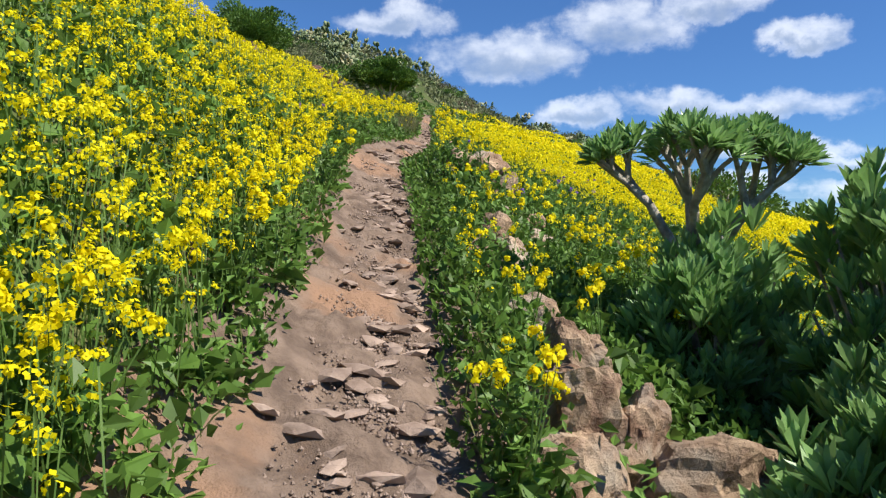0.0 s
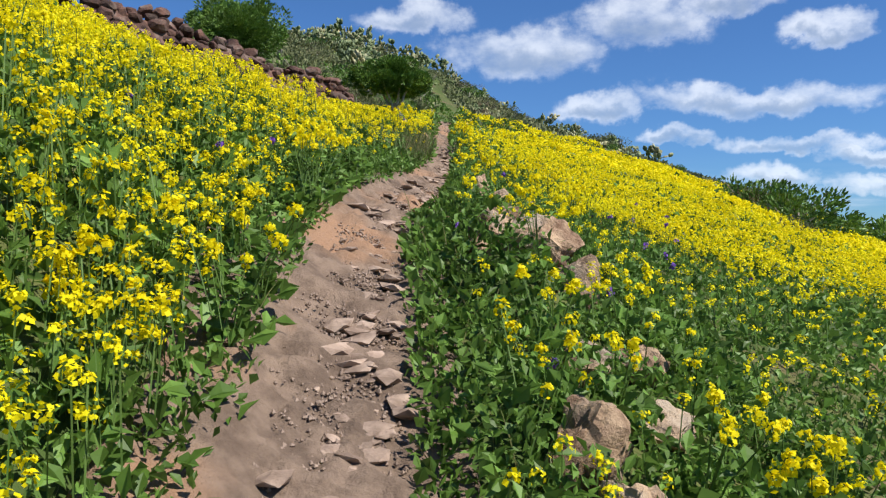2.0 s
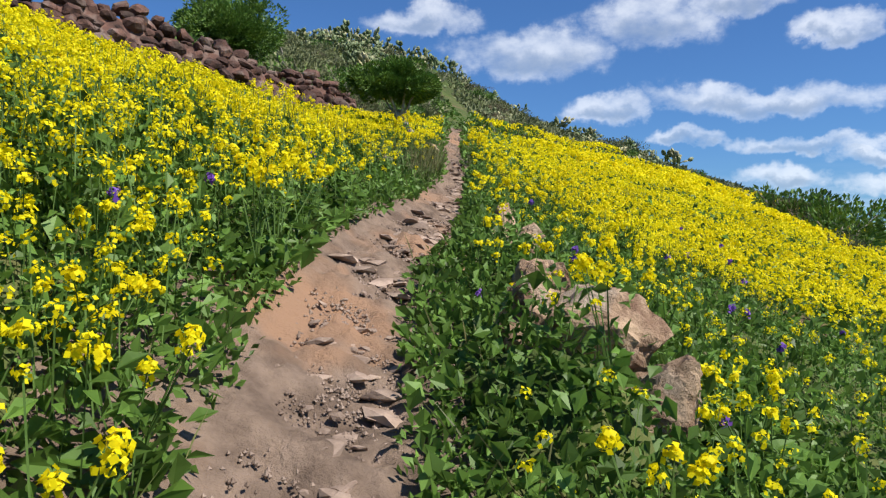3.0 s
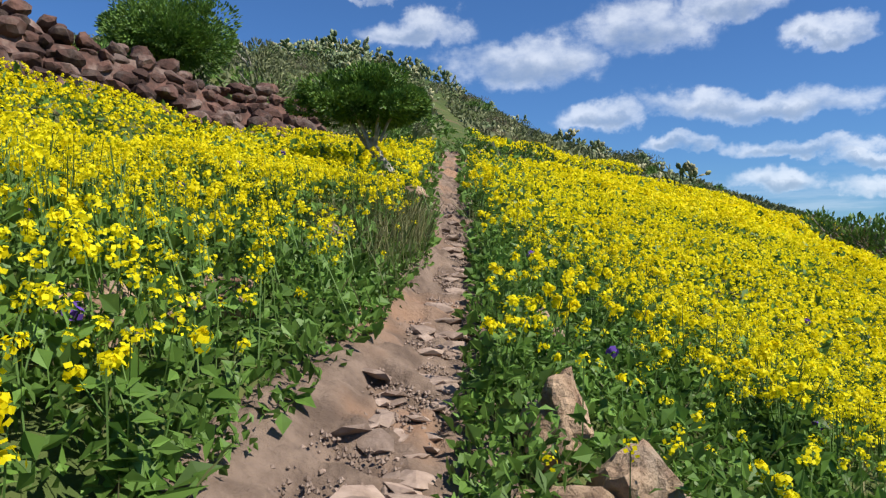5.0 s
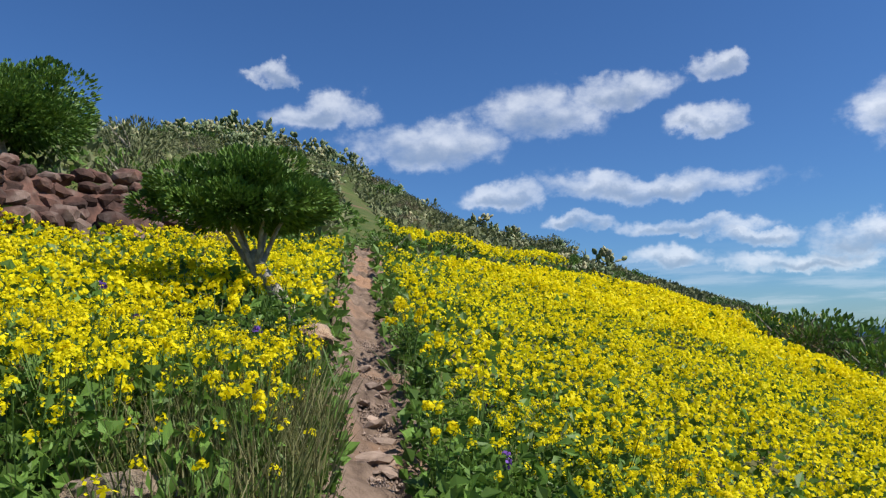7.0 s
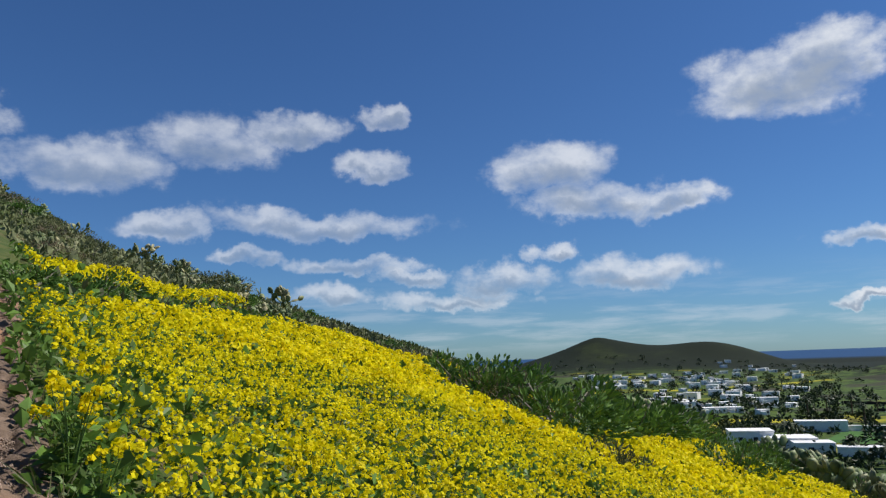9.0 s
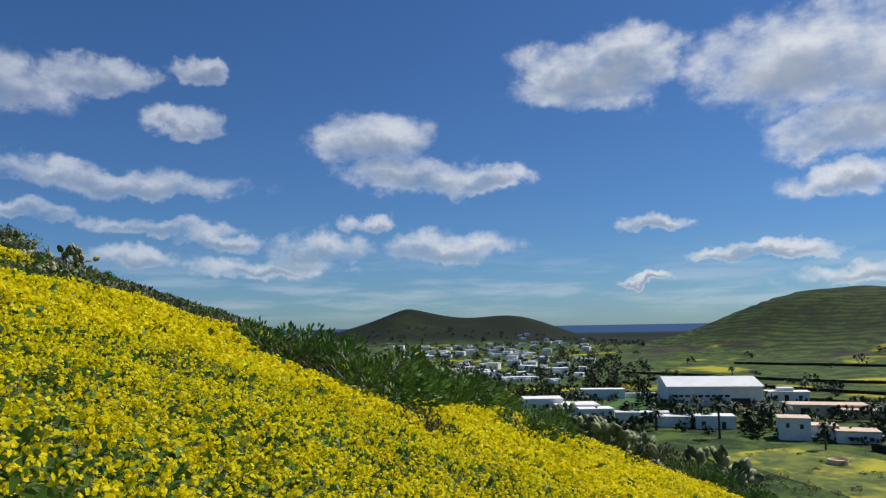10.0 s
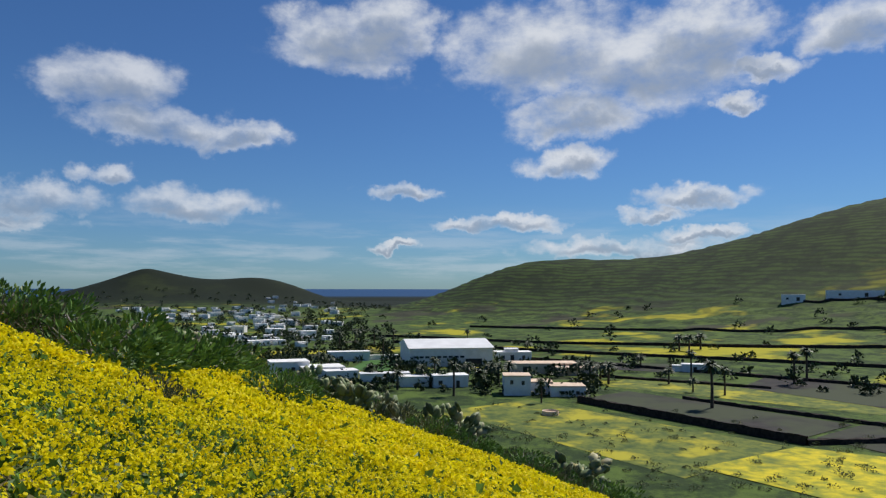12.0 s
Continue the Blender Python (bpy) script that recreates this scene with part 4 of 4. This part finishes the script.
def succulent_bush(x, y, radii, count, seed, label):
    r = np.random.default_rng(seed)
    ob = tagged(new("succulent_bush"), label, "shrub", "succulent bushes beside the start of the path")
    ob.location = (x, y, float(height(x, y)) - 0.05)
    fol, limbs = [], []
    for i in range(count):
        d = unit(r.normal(size=3))
        d[2] = abs(d[2])
        p = d * np.array(radii) * r.uniform(0.72, 1.0) * (1 + 0.16 * math.sin(5 * d[0] + 3 * d[1] + seed))
        if i % 6 == 0:
            limbs.append(tube_arrays([[0, 0, 0], p * [0.5, 0.5, 0.35], p], [0.02, 0.015, 0.008], 5))
        fol.append(rosette(p, unit(d * 0.45 + np.array([0, 0, 0.9]) + r.normal(0, 0.18, 3)), 13, 0.16, r, 0.29, 0.8))
    part("woody_stem", mesh_np("woody_stem", *join_arrays(*limbs), M["bark"]), None, ob)
    part("leaves", mesh_np("leaves", *join_arrays(*fol), M["succulent"]), None, ob)
    return ob


succulent_bush(2.8, 3.3, (0.8, 0.85, 2.0), 760, 93, "large green fleshy-leaved bush beside the path")
succulent_bush(2.0, 2.4, (0.62, 0.6, 1.15), 420, 94, "low green fleshy-leaved bush beside tan rocks")
succulent_bush(1.85, 4.0, (0.45, 0.42, 0.8), 190, 95, "low green fleshy-leaved bush under the succulent tree")

# ---- rocks ----
for i, (x, y, sx, sy, sz, turn) in enumerate(ROCKS):
    bm = stone_bm(sx * 1.15, sy * 1.15, sz * 0.85, 400 + i, 0.32, 4)
    me = bpy.data.meshes.new("rock")
    bm.to_mesh(me)
    bm.free()
    me.materials.append(M["rock"])
    ob = tagged(new("rock", me), "rough tan and pink rock half buried among weeds", "rock", "rocks beside the footpath")
    ob.matrix_basis = pose(x, y, float(height(x, y)) + sz * 0.38, 8 * math.sin(i * 2.0), 9 * math.cos(i * 3.1), turn)


# ---- valley buildings ----
def frame_at(az, el, face=0.0, ground_z=None):
    """The place on the valley floor seen at an azimuth and a height from the walk's end."""
    r = (EYE_Z - (FLOOR + 1.0)) / math.tan(radians(-el))
    x, y = polar(az, r)
    return pose(x, y, float(height(x, y)) - 0.3, 0, 0, -az + face), r


def building(name, label, m, blocks, openings, material="white", roof=None, category="building", group=""):
    """Blocks of (x0, y0, x1, y1, height) in metres, x to the right seen from the walk, y away; openings on the near faces."""
    ob = tagged(new(name), label, category, group)
    ob.matrix_basis = m
    for x0, y0, x1, y1, h in blocks:
        part("wall", box_bm(x0, y0, -3.0, x1, y1, h, 0.05), M[material], ob)
        part("roof", box_bm(x0 - 0.15, y0 - 0.15, h, x1 + 0.15, y1 + 0.15, h + 0.35, 0.04), M[roof or material], ob)
    for x, y, z, wd, hi in openings:
        win = part("window", box_bm(x - wd / 2, y - 0.06, z, x + wd / 2, y + 0.1, z + hi), M["glassy"], ob)
        part("sill", box_bm(x - wd / 2 - 0.1, y - 0.16, z - 0.12, x + wd / 2 + 0.1, y + 0.02, z), M[material], win)
    return ob


m, r = frame_at(71.0, -5.9, 12)
ob = building("sports_hall", "large white sports hall with a low-pitched pale roof", m, [(-17, 0, 13, 26, 6.6)], [(-15 + i * 2.1, 0, 3.4, 1.5, 0.7) for i in range(9)] + [(6, 0, 0.2, 6, 2.8)], roof="roofgrey")
bm = bmesh.new()
vs = [bm.verts.new(c) for c in ((-17.6, -0.6, 6.9), (13.6, -0.6, 6.9), (13.6, 26.6, 6.9), (-17.6, 26.6, 6.9), (-17.6, 13, 9.4), (13.6, 13, 9.4))]
for f in ((0, 1, 5, 4), (2, 3, 4, 5), (0, 4, 3), (1, 2, 5), (0, 3, 2, 1)):
    bm.faces.new([vs[i] for i in f])
part("pitched_roof", bm, M["roofgrey"], ob)
m, r = frame_at(58.8, -6.6, 8)
building("white_house", "white flat-roofed house group at the town's edge", m, [(-9, 0, 3, 9, 5.0), (0, -6, 13, 4, 3.6), (6, -12, 16, -5, 3.0)], [(-6, 0, 2.4, 1.2, 1.2), (-2, 0, 2.4, 1.2, 1.2), (3, -6, 1, 1.2, 1.4), (8, -6, 1, 1.2, 1.4), (10, -12, 0.8, 1.4, 1.3)], group="houses in the valley", category="house")
m, r = frame_at(64.0, -5.6, 8)
building("long_white_shed", "long low white building beside the pitch", m, [(-14, 8, 2, 13, 3.6), (2, 10, 34, 11, 1.9)], [(-9, 8, 1, 1.5, 1.2)], category="building")
m, r = frame_at(64.2, -7.0, 4)
building("grey_shed", "low white shed with a grey roof", m, [(-3, 0, 12, 5, 2.4)], [(2, 0, 0.8, 1.0, 1.0), (6, 0, 0.8, 1.0, 1.0)], roof="roofgrey")
m, r = frame_at(70.5, -7.4, 10)
building("white_cottage", "small white cottage among palms", m, [(-5, 0, 5, 6, 3.4), (-14, 2, -6, 7, 3.0)], [(-3, 0, 1.0, 1.1, 1.3), (2, 0, 0.2, 1.0, 2.0)], category="house", group="houses in the valley")
m, r = frame_at(77.0, -7.9, 6)
building("farmhouse", "cream and white farmhouse with flat roofs", m, [(-8, 0, -1, 7, 5.2), (-1, 2, 5, 8, 3.4), (4, -2, 13, 5, 2.8)], [(-6, 0, 3.2, 0.8, 1.1), (-3, 0, 3.0, 0.8, 1.1), (2, 2, 1.0, 1.2, 1.4), (7, -2, 0.9, 0.9, 0.9), (11, -2, 0.9, 0.9, 0.9)], category="house", roof="cream", group="houses in the valley")
m, r = frame_at(77.6, -6.4, 10)
building("barn", "long barn with a peach-coloured roof", m, [(-10, 0, 12, 9, 3.4), (4, -5, 17, 1, 2.6)], [(-5, 0, 0.3, 2.5, 2.4)], "cream", "cream")
m, r = frame_at(75.2, -5.4, 8)
building("white_villa", "white villa with a veranda behind the barn", m, [(-6, 0, 8, 7, 3.2), (-2, 1, 3, 6, 4.4)], [(-3, 0, 0.9, 1.2, 1.3), (0.5, 0, 0.2, 1.4, 2.2), (5, 0, 0.9, 1.2, 1.3)], category="house", group="houses in the valley")
m, r = frame_at(88.9, -6.0, 5)
building("white_hut", "small white hut among palms", m, [(-4, 0, 4, 4, 2.6), (-7, 1, -4, 4, 2.0)], [(0, 0, 0.2, 1.2, 1.9)], category="hut")
# farm on the terraced hill
for az, rr, wdt in ((95.6, 520, 7), (99.4, 520, 16)):
    x, y = polar(az, rr)
    building("hill_farm", "low white farm building on the terraced slope", pose(x, y, float(height(x, y)) + 1.0, 0, 0, -az), [(-wdt, 0, wdt, 6, 4.0)], [(-wdt * 0.5, 0, 1, 1.5, 1.3), (wdt * 0.4, 0, 0.2, 2, 2.4)], category="building")

# cistern
m, r = frame_at(78.2, -9.2)
cis = tagged(new("water_tank"), "round pale stone water tank in the meadow", "tank")
cis.matrix_basis = m
bm = bmesh.new()
bmesh.ops.create_cone(bm, cap_ends=True, segments=24, radius1=1.9, radius2=1.9, depth=2.6)
bmesh.ops.inset_region(bm, faces=[f for f in bm.faces if f.normal.z > 0.9], thickness=0.25, depth=-0.4)
part("wall", bm, M["cream"], cis)


def draped(name, corners, material, label, category, lift=0.12, cells=14):
    """A patch of land laid on the ground between four places (azimuth, height)."""
    c = []
    for az, el in corners:
        c.append(polar(az, (EYE_Z - FLOOR - 0.6) / math.tan(radians(-el))))
    s, t = np.meshgrid(np.linspace(0, 1, cells + 1), np.linspace(0, 1, cells + 1), indexing="ij")
    p = sum(np.multiply.outer(wt_, np.array(cc)) for wt_, cc in zip(((1 - s) * (1 - t), s * (1 - t), s * t, (1 - s) * t), c))
    z = height(p[..., 0], p[..., 1]) + lift
    k = cells + 1
    v = np.concatenate([p, z[..., None]], -1).reshape(-1, 3)
    i, j = np.meshgrid(np.arange(cells), np.arange(cells), indexing="ij")
    q = np.stack([i * k + j, (i + 1) * k + j, (i + 1) * k + j + 1, i * k + j + 1], -1).reshape(-1, 4)
    return tagged(new(name, mesh_np(name, v, q, material, True)), label, category, kind="structure")


draped("sports_pitch", ((62.5, -6.25), (68.5, -6.35), (69.0, -5.55), (64.2, -5.25)), M["turf"], "flat green sports pitch beside the white hall", "pitch")
draped("lapilli_field", ((80.5, -8.2), (96, -10.1), (99, -9.0), (84, -7.6)), M["lava"], "black volcanic gravel field", "field")
draped("far_lapilli_field", ((92.0, -7.0), (104, -8.0), (104, -6.6), (94, -6.1)), M["lava"], "black volcanic gravel field behind palms", "field")
draped("corner_lapilli_field", ((96.8, -10.0), (104, -11.0), (105, -8.6), (99.5, -9.0)), M["lava"], "black volcanic gravel field beside a lava wall", "field")
draped("small_lapilli_field", ((79.0, -5.9), (87.5, -6.2), (87.0, -5.6), (79.0, -5.5)), M["lava"], "strip of dark volcanic gravel", "field")
draped("yellow_meadow", ((89.0, -12.6), (104, -14.8), (104, -10.9), (95.5, -10.7)), M["meadow"], "yellow flowering meadow with small dark bushes", "meadow")
draped("near_meadow", ((70.0, -9.2), (88.0, -13.4), (95.0, -10.7), (76.5, -8.3)), M["weeds"], "green and yellow weedy meadow", "meadow", 0.06)
draped("mid_meadow", ((82.5, -7.3), (103, -8.3), (101, -7.3), (84, -6.6)), M["weeds"], "green and yellow strip behind the black field", "meadow", 0.06)


def lava_wall(a, b, h, label):
    """A dry wall of lava stones between two places (azimuth, height)."""
    p0, p1 = [np.array(polar(az, (EYE_Z - FLOOR - 0.6) / math.tan(radians(-el)))) for az, el in (a, b)]
    n = max(8, int(np.hypot(*(p1 - p0)) / 1.5))
    ps = p0[None] + (p1 - p0)[None] * np.linspace(0, 1, n)[:, None]
    z = height(ps[:, 0], ps[:, 1])
    nrm = unit(np.array([-(p1 - p0)[1], (p1 - p0)[0]])) * 0.35
    rows = []
    for k, (off, up) in enumerate(((1, -0.3), (0.9, h), (-0.9, h), (-1, -0.3))):
        rows.append(np.concatenate([ps + nrm * off, (z + up + rng.uniform(-0.15, 0.15, n) * (k in (1, 2)))[:, None]], 1))
    v = np.stack(rows, 1).reshape(-1, 3)
    q = np.array([[i * 4 + j, i * 4 + (j + 1) % 4, (i + 1) * 4 + (j + 1) % 4, (i + 1) * 4 + j] for i in range(n - 1) for j in range(4)])
    return tagged(new("field_wall", mesh_np("field_wall", v, q, M["lavawall"])), label, "wall", "lava walls of the valley")


for a, b, h in (((80.3, -8.4), (96.2, -10.5), 1.6), ((96.2, -10.5), (106, -9.3), 1.0), ((88.0, -8.0), (106, -9.2), 0.8), ((74, -5.2), (106, -6.6), 1.0), ((66, -4.2), (106, -5.4), 1.2), ((64, -3.7), (106, -4.4), 1.3), ((72, -3.1), (106, -3.7), 1.4), ((96, -3.0), (106, -3.1), 1.4), ((80, -6.55), (94, -7.0), 0.8)):
    lava_wall(a, b, h, "dark lava stone field wall")


# ---- palms ----
def palm(tall, seed, label):
    r = np.random.default_rng(seed)
    ob = tagged(new("palm_tree"), label, "palm", "palms in the valley")
    part("trunk", mesh_np("trunk", *tube_arrays([[0, 0, -1], [0.1, 0, tall * 0.5], [0, 0.1, tall]], [0.42, 0.3, 0.26], 7), M["trunk"], True), None, ob)
    fr = []
    for i in range(46):
        a, e = r.uniform(0, 6.28), r.uniform(-0.5, 1.25)
        d = np.array([math.cos(a), math.sin(a), 0])
        ln = r.uniform(2.2, 3.1)
        pts = [np.array([0, 0, tall]) + d * ln * s * math.cos(e) + np.array([0, 0, ln * (s * math.sin(e) - 0.55 * s * s)]) for s in (0.05, 0.35, 0.7, 1.0)]
        side = np.array([-d[1], d[0], 0]) * 0.3
        drop = np.array([0, 0, -0.16])
        v = np.array([q_ for s, p in zip((0.3, 1.0, 0.8, 0.1), pts) for q_ in (p - side * s + drop * s, p, p + side * s + drop * s)])
        fr.append((v, np.array([[k * 3 + j, k * 3 + j + 1, k * 3 + j + 4, k * 3 + j + 3] for k in range(3) for j in range(2)])))
    part("fronds", mesh_np("fronds", *join_arrays(*fr), M["palm"]), None, ob)
    return ob


palms = [palm(5.2, 101, "dark green date palm with a full crown"), palm(9.5, 102, "tall date palm with a slender trunk"), palm(3.0, 103, "short bushy date palm")]
for az, el, k, s in ((70.7, -8.0, 1, 0.9), (69.2, -7.2, 1, 0.8), (77.5, -8.4, 1, 0.62), (87.0, -6.9, 0, 0.85), (90.0, -8.4, 1, 1.1), (90.9, -7.5, 1, 0.75), (88.7, -7.4, 0, 0.7), (88.6, -6.5, 1, 0.9), (95.5, -6.5, 1, 0.95), (96.3, -6.3, 1, 1.0),
                     (81.2, -6.8, 0, 1.0), (82.6, -7.0, 0, 1.1), (82.0, -6.7, 0, 0.9), (80.4, -6.6, 0, 0.9), (66.3, -7.6, 0, 0.95), (68.2, -7.2, 0, 1.0), (69.8, -7.3, 2, 1.1), (71.8, -7.0, 0, 1.0), (72.7, -7.2, 2, 1.2), (73.6, -7.0, 0, 1.0), (74.2, -7.1, 0, 1.0), (75.0, -6.9, 0, 1.0),
                     (60.4, -6.2, 0, 1.1), (60.9, -6.2, 0, 1.0), (64.2, -6.8, 2, 1.2), (85.0, -5.8, 0, 0.8), (73.6, -5.6, 0, 0.9), (68.0, -4.5, 1, 0.7), (71.8, -4.4, 1, 0.8), (66.0, -4.3, 1, 0.8), (76.5, -4.9, 0, 0.9), (87.8, -4.6, 0, 1.2), (89.3, -4.5, 0, 1.2), (88.5, -4.6, 0, 1.2), (61.8, -4.6, 1, 0.9), (63.0, -4.5, 1, 0.9), (64.5, -4.4, 1, 0.9), (65.2, -5.0, 1, 0.8)):
    m, r = frame_at(az, el)
    m = m @ Matrix.Diagonal((s, s, s, 1))
    ob = palms[k]
    if ob.name in first:
        ob = copy_thing(ob, m)
    first.add(palms[k].name)
    ob.matrix_basis = m
# fan palm bushes on the bank
for az, r, s in ((68.8, 44, 0.42), (84.5, 42, 0.42)):
    x, y = polar(az, r)
    m = pose(x, y, float(height(x, y)) - 2.2 * s, 0, 0, az) @ Matrix.Diagonal((s, s, s * 1.15, 1))
    copy_thing(palms[2], m).matrix_basis = m

# ---- the town ----
r3 = random.Random(21)
house_kinds = []
for i in range(4):
    a, b_, c_ = ((9, 7, 3.4), (12, 8, 5.6), (7, 6, 3.0), (14, 7, 4.2))[i]
    house_kinds.append(building("town_house", "white flat-roofed town house with dark windows", Matrix.Identity(4), [(-a / 2, 0, a / 2, b_, c_), (-a / 2 + 1, -2, -a / 2 + 4, 0, c_ * 0.65)],
                                [(-a / 4 + 2, 0, 1, 1.2, 1.4), (a / 4 + 0.6, 0, 1, 1.2, 1.4)], category="house", group="white houses of the town"))
for i in range(150):
    if i % 5 == 0:
        continue
    if i < 70:
        az, el = r3.uniform(47, 61.5), -r3.uniform(1.7, 2.6)
        el = -1.15 - (61.5 - az) * 0.03 - r3.random() * 0.9
    elif i < 135:
        az, el = r3.gauss(56.5, 2.6), -r3.uniform(2.2, 4.4)
    else:
        az, el = r3.uniform(42, 50), -r3.uniform(1.5, 2.4)
    az = min(az, 62.5)
    m, r = frame_at(az, el, r3.uniform(-30, 30))
    if r > 1220:
        continue
    k = r3.randrange(4)
    ob = house_kinds[k]
    if ob.name in first:
        ob = copy_thing(ob, m)
    first.add(house_kinds[k].name)
    ob.matrix_basis = m @ pose(0, 0, 0.2) @ Matrix.Diagonal((0.72, 0.72, 0.72, 1))

# dark trees between the houses and over the valley
tv = []
r4 = np.random.default_rng(31)
for i in range(900):
    if i < 680:
        az, el = r4.uniform(40, 66), -(1.3 + 4.4 * r4.random() ** 1.6)
    elif i < 790:
        az, el = r4.uniform(58, 82), -r4.uniform(5.4, 8.0)
    else:
        az, el = r4.uniform(64, 106), -r4.uniform(2.6, 7.0)
    m, r = frame_at(az, el)
    p = np.array(m.translation)
    s = r4.uniform(1.2, 3.0) * (1.0 if r < 350 else 1.35)
    tv.append(crown_leaves(52, p + [0, 0, s * 0.6], np.array([s, s, s * 0.95]), 0.9 * s ** 0.5, 0.6, 0.4, 9, 500 + i, 0.4))
tagged(new("valley_trees", mesh_np("valley_trees", *join_arrays(*tv), M["palm"])), "dark trees between the houses of the valley", "trees", kind="stuff")
# low bushes in the meadows
tv = []
for i in range(170):
    az, el = r4.uniform(72, 104), -r4.uniform(8.6, 14.0)
    m, r = frame_at(az, el)
    s = r4.uniform(0.4, 1.1)
    tv.append(crown_leaves(60, np.array(m.translation) + [0, 0, 0.3 + s * 0.3], np.array([s * 1.3, s * 1.3, s * 0.8]), 0.3, 0.5, 0.4, 8, 1500 + i, 0.4))
tagged(new("meadow_bushes", mesh_np("meadow_bushes", *join_arrays(*tv), M["dull"])), "low dull green bushes dotted over the meadow", "bushes", kind="stuff")

# ---- the dry-stone wall ----
wall = tagged(new("dry_stone_wall"), "tumbledown dry-stone wall of dark red volcanic stones", "wall", kind="structure")
shapes = []
for i in range(9):
    bm = stone_bm(1, 1, 1, 600 + i, 0.22, 2)
    me = bpy.data.meshes.new("wall_stone")
    bm.to_mesh(me)
    bm.free()
    me.materials.append(M["redrock"])
    shapes.append(me)
r5 = random.Random(41)
L0, L1 = (-1.1, 20.9), (-9.0, 11.2)
long_ = math.hypot(L1[0] - L0[0], L1[1] - L0[1])
for course in range(7):
    s = 0.0
    while s < long_:
        size = r5.uniform(0.13, 0.24) * (1.25 if course < 2 else 1.0)
        f = s / long_
        x, y = L0[0] + (L1[0] - L0[0]) * f, L0[1] + (L1[1] - L0[1]) * f
        top = 0.62 + 0.35 * smooth01(s, 0, 2.0) + 0.12 * math.sin(s * 1.7)
        if course * 0.17 < top:
            ob = part("wall_stone", r5.choice(shapes), None, wall)
            depth = 0.10 * course
            ob.matrix_basis = pose(x - 0.77 * depth + r5.gauss(0, 0.05), y + 0.63 * depth + r5.gauss(0, 0.05), float(height(x, y)) + 0.06 + course * 0.17, r5.uniform(-25, 25), r5.uniform(-25, 25), r5.uniform(0, 360)) @ Matrix.Diagonal((size, size * 0.8, size * 0.62, 1))
        s += size * 1.55
core = []
ps = np.array([[L0[0] + (L1[0] - L0[0]) * f - 0.35, L0[1] + (L1[1] - L0[1]) * f + 0.3] for f in np.linspace(0.03, 1, 30)])
z = height(ps[:, 0], ps[:, 1])
v = np.concatenate([np.concatenate([ps + o, (z + h)[:, None]], 1)[:, None] for o, h in (((0.3, -0.25), -0.2), ((0.1, -0.08), 0.55), ((-0.5, 0.4), 0.65), ((-0.7, 0.6), -0.2))], 1).reshape(-1, 3)
q = np.array([[i * 4 + j, i * 4 + j + 1, (i + 1) * 4 + j + 1, (i + 1) * 4 + j] for i in range(29) for j in range(3)])
part("wall_core", mesh_np("wall_core", v, q, M["redrock"]), None, wall)

# ---- loose stones of the path ----
shapes = []
for i in range(8):
    bm = stone_bm(1, 1, 1, 700 + i, 0.25, 1)
    me = bpy.data.meshes.new("path_stone")
    bm.to_mesh(me)
    bm.free()
    me.materials.append(M["stone"])
    shapes.append(me)
r6 = random.Random(51)
for i in range(290):
    y = 1.6 + r6.random() ** 1.3 * 14
    u = r6.gauss(0.15, 0.45)
    if abs(u) > 0.95:
        continue
    x = float(path_x(y)) + u * float(path_w(y))
    big = r6.random() ** 2.6
    s = 0.014 + 0.11 * big
    ob = part("path_stone", r6.choice(shapes), None, path)
    ob.matrix_basis = pose(x, y, float(height(x, y)) - 0.045 + s * 0.12, 14 + r6.uniform(-12, 12), r6.uniform(-12, 12), r6.uniform(0, 360)) @ Matrix.Diagonal((s, s * 0.8, s * (0.26 if big > 0.2 else 0.6), 1))
for i in range(210):
    y = 1.8 + r6.random() ** 1.3 * 10.5
    x = float(path_x(y)) + r6.uniform(-0.3, 0.85) * float(path_w(y))
    s = r6.uniform(0.03, 0.105) if i % 3 else r6.uniform(0.08, 0.15)
    ob = part("path_slab", r6.choice(shapes), None, path)
    ob.matrix_basis = pose(x, y, float(height(x, y)) - 0.052, 14 + r6.uniform(-5, 5), r6.uniform(-5, 5), r6.uniform(0, 360)) @ Matrix.Diagonal((s, s * 0.72, s * 0.24, 1))
pv = []
ic = np.array([[1, 0, 0], [-1, 0, 0], [0, 1, 0], [0, -1, 0], [0, 0, 1], [0, 0, -1]], float)
fc = np.array([[4, 0, 2], [4, 2, 1], [4, 1, 3], [4, 3, 0], [5, 2, 0], [5, 1, 2], [5, 3, 1], [5, 0, 3]])
for i in range(9000):
    y = 1.4 + r4.random() ** 1.3 * 15
    x = path_x(y) + r4.normal(0.1, 0.5) * path_w(y)
    s = r4.uniform(0.004, 0.013)
    pv.append((x, y, s))
pa = np.array(pv)
z = height(pa[:, 0], pa[:, 1]) - 0.045
v = (np.stack([pa[:, 0], pa[:, 1], z], 1)[:, None] + ic[None] * (pa[:, 2][:, None, None] * r4.uniform(0.6, 1.3, (len(pa), 6, 1)))).reshape(-1, 3)
q = (np.arange(len(pa))[:, None, None] * 6 + fc[None]).reshape(-1, 3)
tagged(part("gravel", mesh_np("gravel", v, q, M["stone"]), None, path), kind="stuff")
